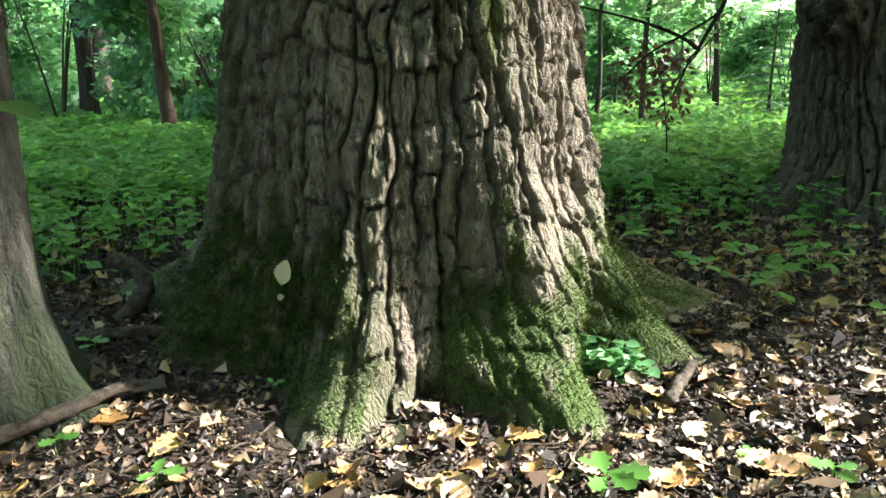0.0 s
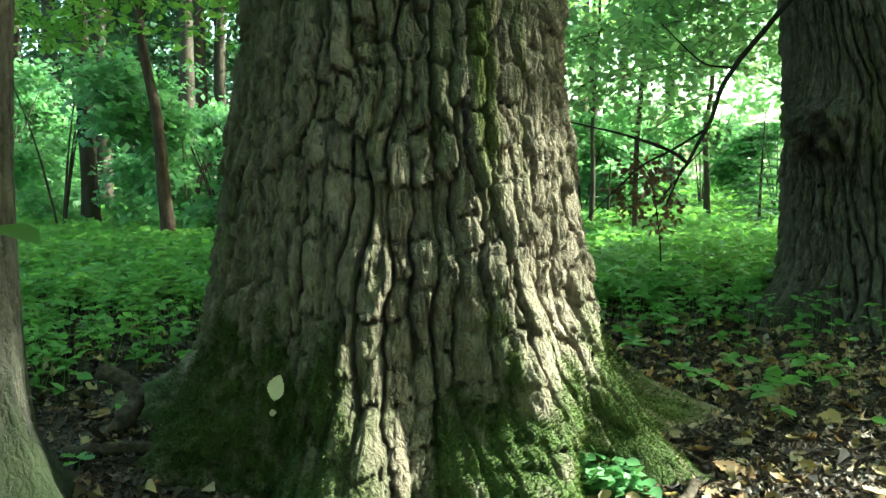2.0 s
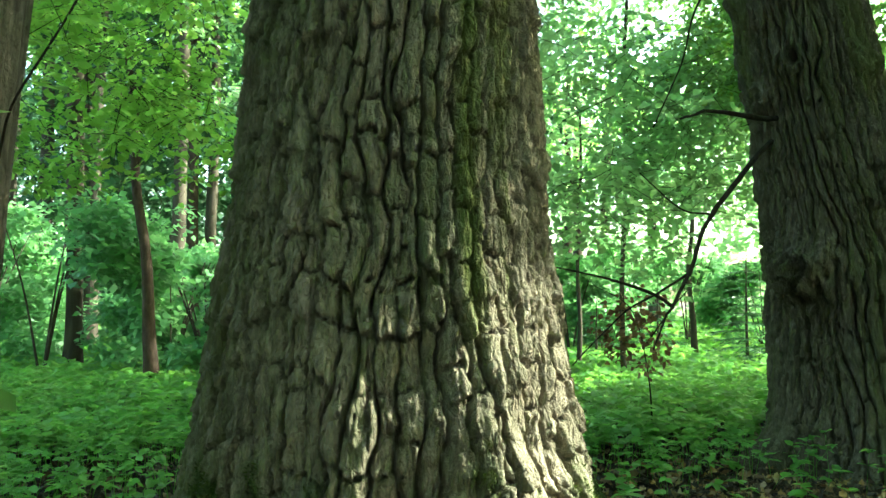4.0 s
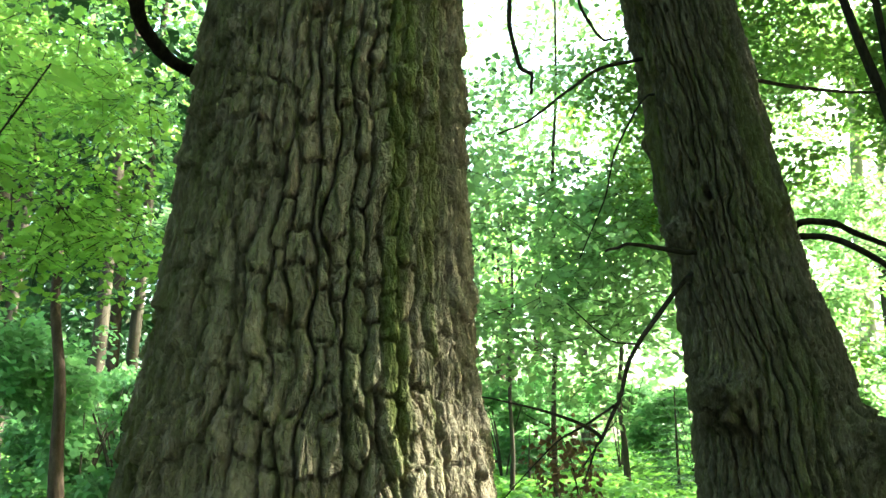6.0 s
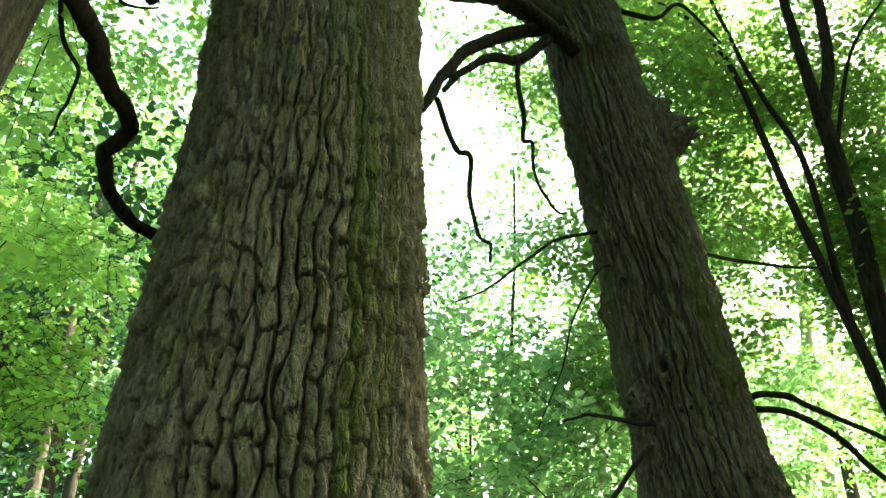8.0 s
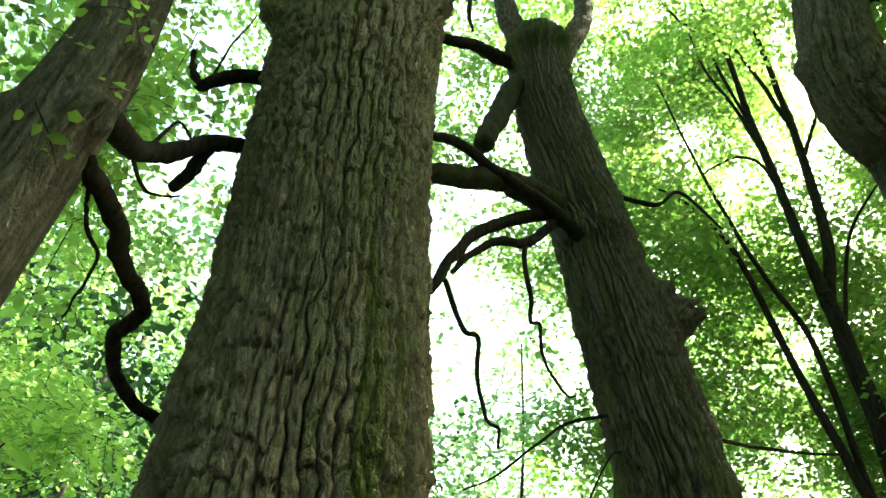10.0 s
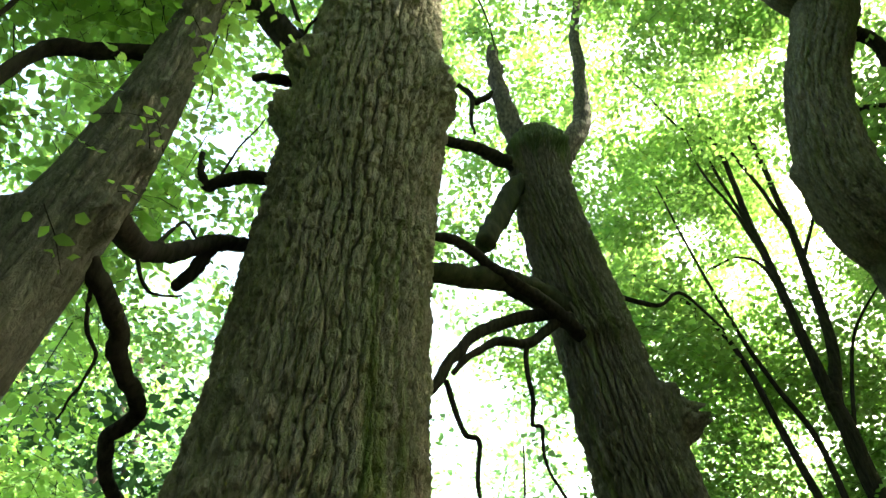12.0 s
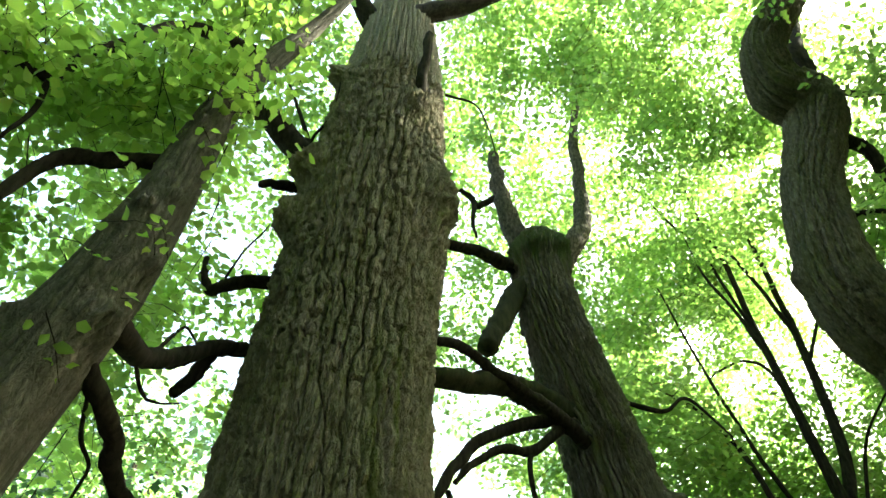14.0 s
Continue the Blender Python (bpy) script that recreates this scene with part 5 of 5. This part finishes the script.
for k, (px, py) in enumerate(list(zip(x[keep], y[keep]))[:290]):
    ob = new("fallen_leaf", FALLEN_MESHES[k % 10])
    sz = 0.055 + 0.085 * rs.uniform(0, 1) ** 1.5
    ob.matrix_world = pose(px, py, float(ground_z(px, py)) + 0.022, rs.normal() * 14, rs.normal() * 14, rs.uniform(0, 360)) @ Matrix.Diagonal((sz, sz, sz, 1))
    tagged(ob, "curled yellow-brown fallen leaf lying on leaf litter", "fallen leaf", "fallen leaves")

# ---- herbs ----
def herbs(name, xs, ys, hgt, leaf, mat, rs, whorls=2, per=5, label="", shape=LEAF6, quads=Q6):
    """Low plants: thin stems with whorls of leaves."""
    n = len(xs)
    z = ground_z(xs, ys)
    h = hgt * rs.uniform(0.5, 1.25, n)
    tipx, tipy = xs + rs.normal(size=n) * 0.25 * h, ys + rs.normal(size=n) * 0.25 * h
    pos, ax, nor, size = [], [], [], []
    for wv in range(whorls):
        s = 1.0 - 0.32 * wv
        for p in range(per):
            a = rs.uniform(0, 6.28, n)
            pos.append(np.stack([xs + (tipx - xs) * s, ys + (tipy - ys) * s, z + h * s], -1))
            ax.append(np.stack([np.cos(a), np.sin(a), rs.normal(size=n) * 0.25 - 0.05], -1))
            nor.append(np.stack([rs.normal(size=n) * 0.3, rs.normal(size=n) * 0.3, np.ones(n)], -1))
            size.append(leaf * rs.uniform(0.6, 1.25, n))
    v, f = place_leaves(np.concatenate(pos), np.concatenate(ax), np.concatenate(nor), np.concatenate(size), shape, quads)
    sv, sq = twigs(np.stack([xs, ys, z - 0.01], -1), np.stack([(xs + tipx) / 2, (ys + tipy) / 2, z + 0.55 * h], -1), np.stack([tipx, tipy, z + h], -1), 0.002)
    fs = np.vstack([f, sq + len(v)])
    me = mesh_from(name, np.vstack([v, sv]), fs, mat, flat=True)
    return tagged(new(name, me), label, "undergrowth", kind="stuff")


rs = np.random.default_rng(55)
for n, y0, y1, leaf, shape, quads, edge in [(4200, 3.2, 5.4, 0.05, LEAF6, Q6, 6.0), (7500, 5.2, 9.0, 0.08, LEAF4, Q4, 7.0), (10500, 8.5, 18.0, 0.12, LEAF4, Q4, 11.0)]:
    x, y = rs.uniform(-edge, edge, n), rs.uniform(y0, y1, n)
    dens = smooth(3.4, 6.4, y + 0.8 * fbm(x * 0.6, y * 0.6, 0, 90, 2) + 0.2 * np.abs(x) * (x < 0)) * 0.94 + 0.05
    ok = (rs.uniform(0, 1, n) < dens) & ~over_root(x, y)
    herbs("meadow_herbs", x[ok], y[ok], 0.24, leaf, HERB, rs, 2, 4, "dense low green woodland herbs covering the ground", shape, quads)
x, y = scatter(260, -3.5, 3.2, 2.9, 5.0, rs)
herbs("seedlings", x, y, 0.10, 0.075, HERB, rs, 1, 5, "scattered tree seedlings among fallen leaves")
n = 400
x, y = rs.uniform(-16, 16, n * 6), rs.uniform(16, 40, n * 6)
herbs("far_herbs", x, y, 0.35, 0.30, HERB, rs, 2, 5, "distant green undergrowth", LEAF4, Q4)

# a clump of small plants between the roots
rs = np.random.default_rng(61)
k = rs.uniform(0, 1, 90)
x, y = 0.36 + 0.22 * k + rs.normal(0, 0.03, 90), 2.50 - 0.22 * k + rs.normal(0, 0.035, 90)
ROUND = LEAF6 * np.array([1.0, 1.35, 1.0])
ob = herbs("root_plant", x, y, 0.16 - 0.09 * k, 0.042, MINT, rs, 3, 3, "small round-leaved green plants growing between mossy roots", ROUND, Q6)
for k, (px, py, pz) in enumerate([(0.36, 2.42, 0.24), (0.40, 2.40, 0.2), (0.45, 2.33, 0.14), (0.52, 2.28, 0.08), (0.50, 2.2, 0.05), (0.58, 2.2, 0.04)]):
    leaf = new("fallen_leaf", FALLEN_MESHES[k])
    leaf.matrix_world = pose(px, py, pz, 35, 10 * k - 30, 67 * k) @ Matrix.Diagonal((0.06, 0.06, 0.06, 1))
    tagged(leaf, "orange-brown leaf caught among small green plants", "fallen leaf", "fallen leaves")

# moss cushions on the roots
rs = np.random.default_rng(64)
pick = np.where((OAK_M > 0.45) & (OAK_V[:, 2] < 0.75) & (OAK_V[:, 2] > 0.0) & (OAK_V[:, 1] < 3.1))[0]
pick = rs.choice(pick, min(42000, len(pick)), replace=False)
mp = OAK_V[pick] + rs.normal(size=(len(pick), 3)) * 0.003
out = mp - np.array([-0.15, 2.95, 0.0])
out[:, 2] = 0.25
out /= np.linalg.norm(out, axis=1)[:, None]
v, f = place_leaves(mp, out + rs.normal(size=out.shape) * 0.55 + np.array([0, 0, 0.35]), rs.normal(size=out.shape), rs.uniform(0.006, 0.017, len(mp)), LEAF6 * np.array([1, 0.5, 1]))
MOSS = leaf_material("moss_shoots", (0.027, 0.039, 0.009), (0.062, 0.080, 0.019), (0.08, 0.11, 0.02), 0.2, 0.15)
child("moss", mesh_from("moss", v, f, MOSS, flat=True), oak, "dense short green moss cushions", "stuff")


def trunk_spot(phi, z):
    """A place on the great oak's bark."""
    a = np.arctan2(OAK_V[:, 0] + 0.15, -(OAK_V[:, 1] - 2.95))
    return OAK_V[np.argmin((a - radians(phi)) ** 2 * 0.5 + (OAK_V[:, 2] - z) ** 2)]


PALE = litter_material("pale_fallen_leaf", [(0.0, (0.62, 0.56, 0.33)), (1.0, (0.66, 0.58, 0.36))])
PALE_MESH = FALLEN_MESHES[3].copy()
PALE_MESH.materials[0] = PALE
for phi, z, sz, turn in [(-25, 0.37, 0.085, 80), (-29, 0.27, 0.03, 20)]:
    p = trunk_spot(phi, z)
    ob = new("fallen_leaf", PALE_MESH)
    ob.matrix_world = Matrix.Translation(Vector(p) + Vector((math.sin(radians(phi)), -math.cos(radians(phi)), 0.0)) * 0.055) @ pose(0, 0, 0, 78, 0, phi) @ pose(0, 0, 0, 0, 0, turn) @ Matrix.Diagonal((sz, sz, sz, 1))
    tagged(ob, "pale yellow leaf caught on the mossy bark", "fallen leaf", "fallen leaves")

LOBED = np.array([[0, 0, 0], [0.3, 0.10, 0.02], [0.36, 0.24, 0.05], [0.5, 0.16, 0.04], [0.62, 0.32, 0.06], [0.74, 0.18, 0.04], [0.9, 0.2, 0.04], [1, 0, 0], [0.9, -0.2, 0.04], [0.74, -0.18, 0.04], [0.62, -0.32, 0.06], [0.5, -0.16, 0.04], [0.36, -0.24, 0.05], [0.3, -0.10, 0.02]])
LOBED_Q = np.array([[0, 3, 2, 1], [0, 5, 4, 3], [0, 7, 6, 5], [0, 9, 8, 7], [0, 11, 10, 9], [0, 13, 12, 11]])
SEEDLEAF = leaf_material("seedling_leaf", (0.07, 0.19, 0.03), (0.12, 0.27, 0.05), (0.2, 0.4, 0.06), 0.4)


def seedling(x, y, h, leaf, count, seed, label="bright green oak seedling with lobed leaves"):
    r2 = np.random.default_rng(seed)
    z = float(ground_z(x, y))
    ob = thing("seedling", label, "seedling", "seedlings", at=(x, y, z))
    tv, tq, tt = tube([(x, y, z - 0.02), (x + 0.01, y, z + h * 0.6), (x + 0.015, y, z + h)], 0.003, 0.0015, 5, 5, 0.02, seed)
    child("stem", mesh_from("stem", tv, [tq, tt], SEEDLEAF), ob)
    for k in range(count):
        a = 6.283 * k / count + r2.uniform(-0.4, 0.4)
        lv, lf = place_leaves(np.array([[x + 0.013, y, z + h - 0.012 * (k % 2)]]), np.array([[math.cos(a), math.sin(a), 0.1]]), np.array([[r2.normal() * 0.2, r2.normal() * 0.2 - 0.35, 1.0]]), np.array([leaf * r2.uniform(0.8, 1.2)]), LOBED, LOBED_Q)
        child("leaf", mesh_from("leaf", lv, lf, SEEDLEAF, flat=True), ob)


for k, (x, y, h, leaf, count) in enumerate([(-1.2, 2.47, 0.06, 0.075, 4), (-0.52, 2.14, 0.05, 0.03, 5), (-0.68, 1.62, 0.05, 0.07, 3), (0.36, 1.58, 0.07, 0.085, 5), (0.9, 1.62, 0.05, 0.055, 4), (1.66, 2.75, 0.09, 0.06, 5), (1.5, 3.3, 0.10, 0.09, 5), (1.2, 3.5, 0.10, 0.08, 5), (2.0, 3.0, 0.12, 0.07, 4), (-1.0, 1.8, 0.05, 0.05, 3), (0.75, 1.72, 0.04, 0.045, 4)]):
    seedling(x, y, h, leaf, count, 900 + k)

# fallen wood
def log(name, label, pts, r0, r1, mat, seed, thick=1.0):
    v, q, t = tube(pts, r0, r1, 12, 14, 0.30, seed)
    v[:, 2] = 0.02 + (v[:, 2] - 0.02) * thick
    t0 = len(v)
    v = np.vstack([v, np.array(pts[0])[None]])
    cap = np.stack([np.arange(12), np.full(12, t0), (np.arange(12) + 1) % 12], -1)
    return tagged(new(name, mesh_from(name, v, [q, np.vstack([t, cap])], mat)), label, "branch")


log("fallen_branch", "weathered fallen branch lying on leaf litter", [(-1.25, 1.72, 0.05), (-1.1, 1.87, 0.06), (-0.95, 2.08, 0.07), (-0.88, 2.16, 0.05)], 0.027, 0.017, DEADWOOD, 3, 0.8)
log("fallen_branch", "short rotten branch beside the mossy roots", [(-1.28, 2.56, 0.03), (-1.1, 2.6, 0.045), (-0.95, 2.62, 0.03)], 0.03, 0.022, DEADWOOD, 5)
log("dead_root", "dark crooked dead root rising from the litter", [(-1.28, 2.72, -0.02), (-1.2, 2.8, 0.05), (-1.16, 2.88, 0.12), (-1.22, 2.95, 0.18), (-1.34, 3.0, 0.21)], 0.036, 0.030, DEADWOOD, 7)
log("fallen_stick", "pale broken stick lying among fallen leaves", [(0.64, 2.02, 0.045), (0.72, 2.16, 0.055), (0.80, 2.30, 0.05)], 0.02, 0.016, DEADWOOD, 9)

# ---- far wall of the wood ----
wood = thing("far_wood", "dense distant wood closing the view all round, with added unseen foliage that blocks light", "woodland", kind="structure")
rs = np.random.default_rng(77)
n = 9500
a = np.where(rs.uniform(0, 1, n) < 0.62, rs.uniform(-1.2, 1.2, n), rs.uniform(-np.pi, np.pi, n))
rad = rs.uniform(26, 40, n)
ahead_right = smooth(-0.12, 0.05, a) * smooth(1.0, 0.7, a)
ahead_left = smooth(-1.2, -0.9, a) * smooth(0.05, -0.12, a)
top = 15 - 3.2 * ahead_right - 0.5 * ahead_left
z = 0.5 + top * rs.uniform(0, 1, n) ** 0.9
cs = np.stack([rad * np.sin(a), 3 + rad * np.cos(a), z], -1)
cs = cs[~in_gap(cs) & (rs.uniform(0, 1, n) < top / 15)]
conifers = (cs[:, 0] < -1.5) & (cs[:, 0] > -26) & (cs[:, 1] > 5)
for sel, mat, size in ((~conifers, LEAF_HAZE, 0.34), (conifers, FIR, 0.36)):
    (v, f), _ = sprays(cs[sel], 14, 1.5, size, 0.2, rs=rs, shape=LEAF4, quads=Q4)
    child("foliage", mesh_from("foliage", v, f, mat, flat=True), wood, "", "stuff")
# thick unseen wood behind and beside the path, added to block sky light
rs = np.random.default_rng(78)
a = rs.uniform(0.5 * np.pi, 1.5 * np.pi, 2500) + 0.12 * rs.normal(size=2500)
rad = rs.uniform(6, 13, 2500)
wall = np.stack([rad * np.sin(a), 1.5 + rad * np.cos(a), rs.uniform(0.2, 13, 2500)], -1)
roof = np.stack([rs.uniform(-13, 13, 1900), rs.uniform(-13, -1.5, 1900), rs.uniform(10, 14, 1900)], -1)
cs = np.vstack([wall, roof, cloud(500, (-11, 0, 8.0), (4, 6, 5), rs=rs, seed=202)])
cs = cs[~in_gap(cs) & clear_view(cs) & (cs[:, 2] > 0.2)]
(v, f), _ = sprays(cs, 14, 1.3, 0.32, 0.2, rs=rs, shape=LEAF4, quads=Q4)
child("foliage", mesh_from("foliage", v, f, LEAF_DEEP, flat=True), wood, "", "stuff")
# Tall belt on the right, mostly out of view, added to block the sun.
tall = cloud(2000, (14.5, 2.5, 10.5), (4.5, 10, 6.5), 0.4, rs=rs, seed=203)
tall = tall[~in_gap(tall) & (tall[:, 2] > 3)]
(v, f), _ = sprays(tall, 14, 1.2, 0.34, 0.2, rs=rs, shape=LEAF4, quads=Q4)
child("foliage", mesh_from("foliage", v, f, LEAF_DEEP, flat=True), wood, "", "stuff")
# More added foliage on the right, mostly unseen, that holds back the sun.
side = cloud(1300, (11.5, 3, 9), (4, 8, 4), rs=rs, seed=201)
side = side[~in_gap(side)]
(v, f), _ = sprays(side, 20, 0.8, 0.13, 0.2, rs=rs, shape=LEAF4, quads=Q4)
child("foliage", mesh_from("foliage", v, f, LEAF, flat=True), wood, "", "stuff")
pieces = [tube([(px, py, -0.2), (px + 0.2, py, 5), (px + 0.1, py, 11)], 0.25, 0.12, 10, 6, 0.06, k) for k, (px, py) in enumerate([(-5, -6), (3, -8), (8, -3), (-9, 1), (10, 3), (-3, -11), (13, 8), (-12, 9), (6, -11)])]
v, fs = join(pieces)
child("trunks", mesh_from("trunks", v, fs, DARKPINE), wood, "", "stuff")
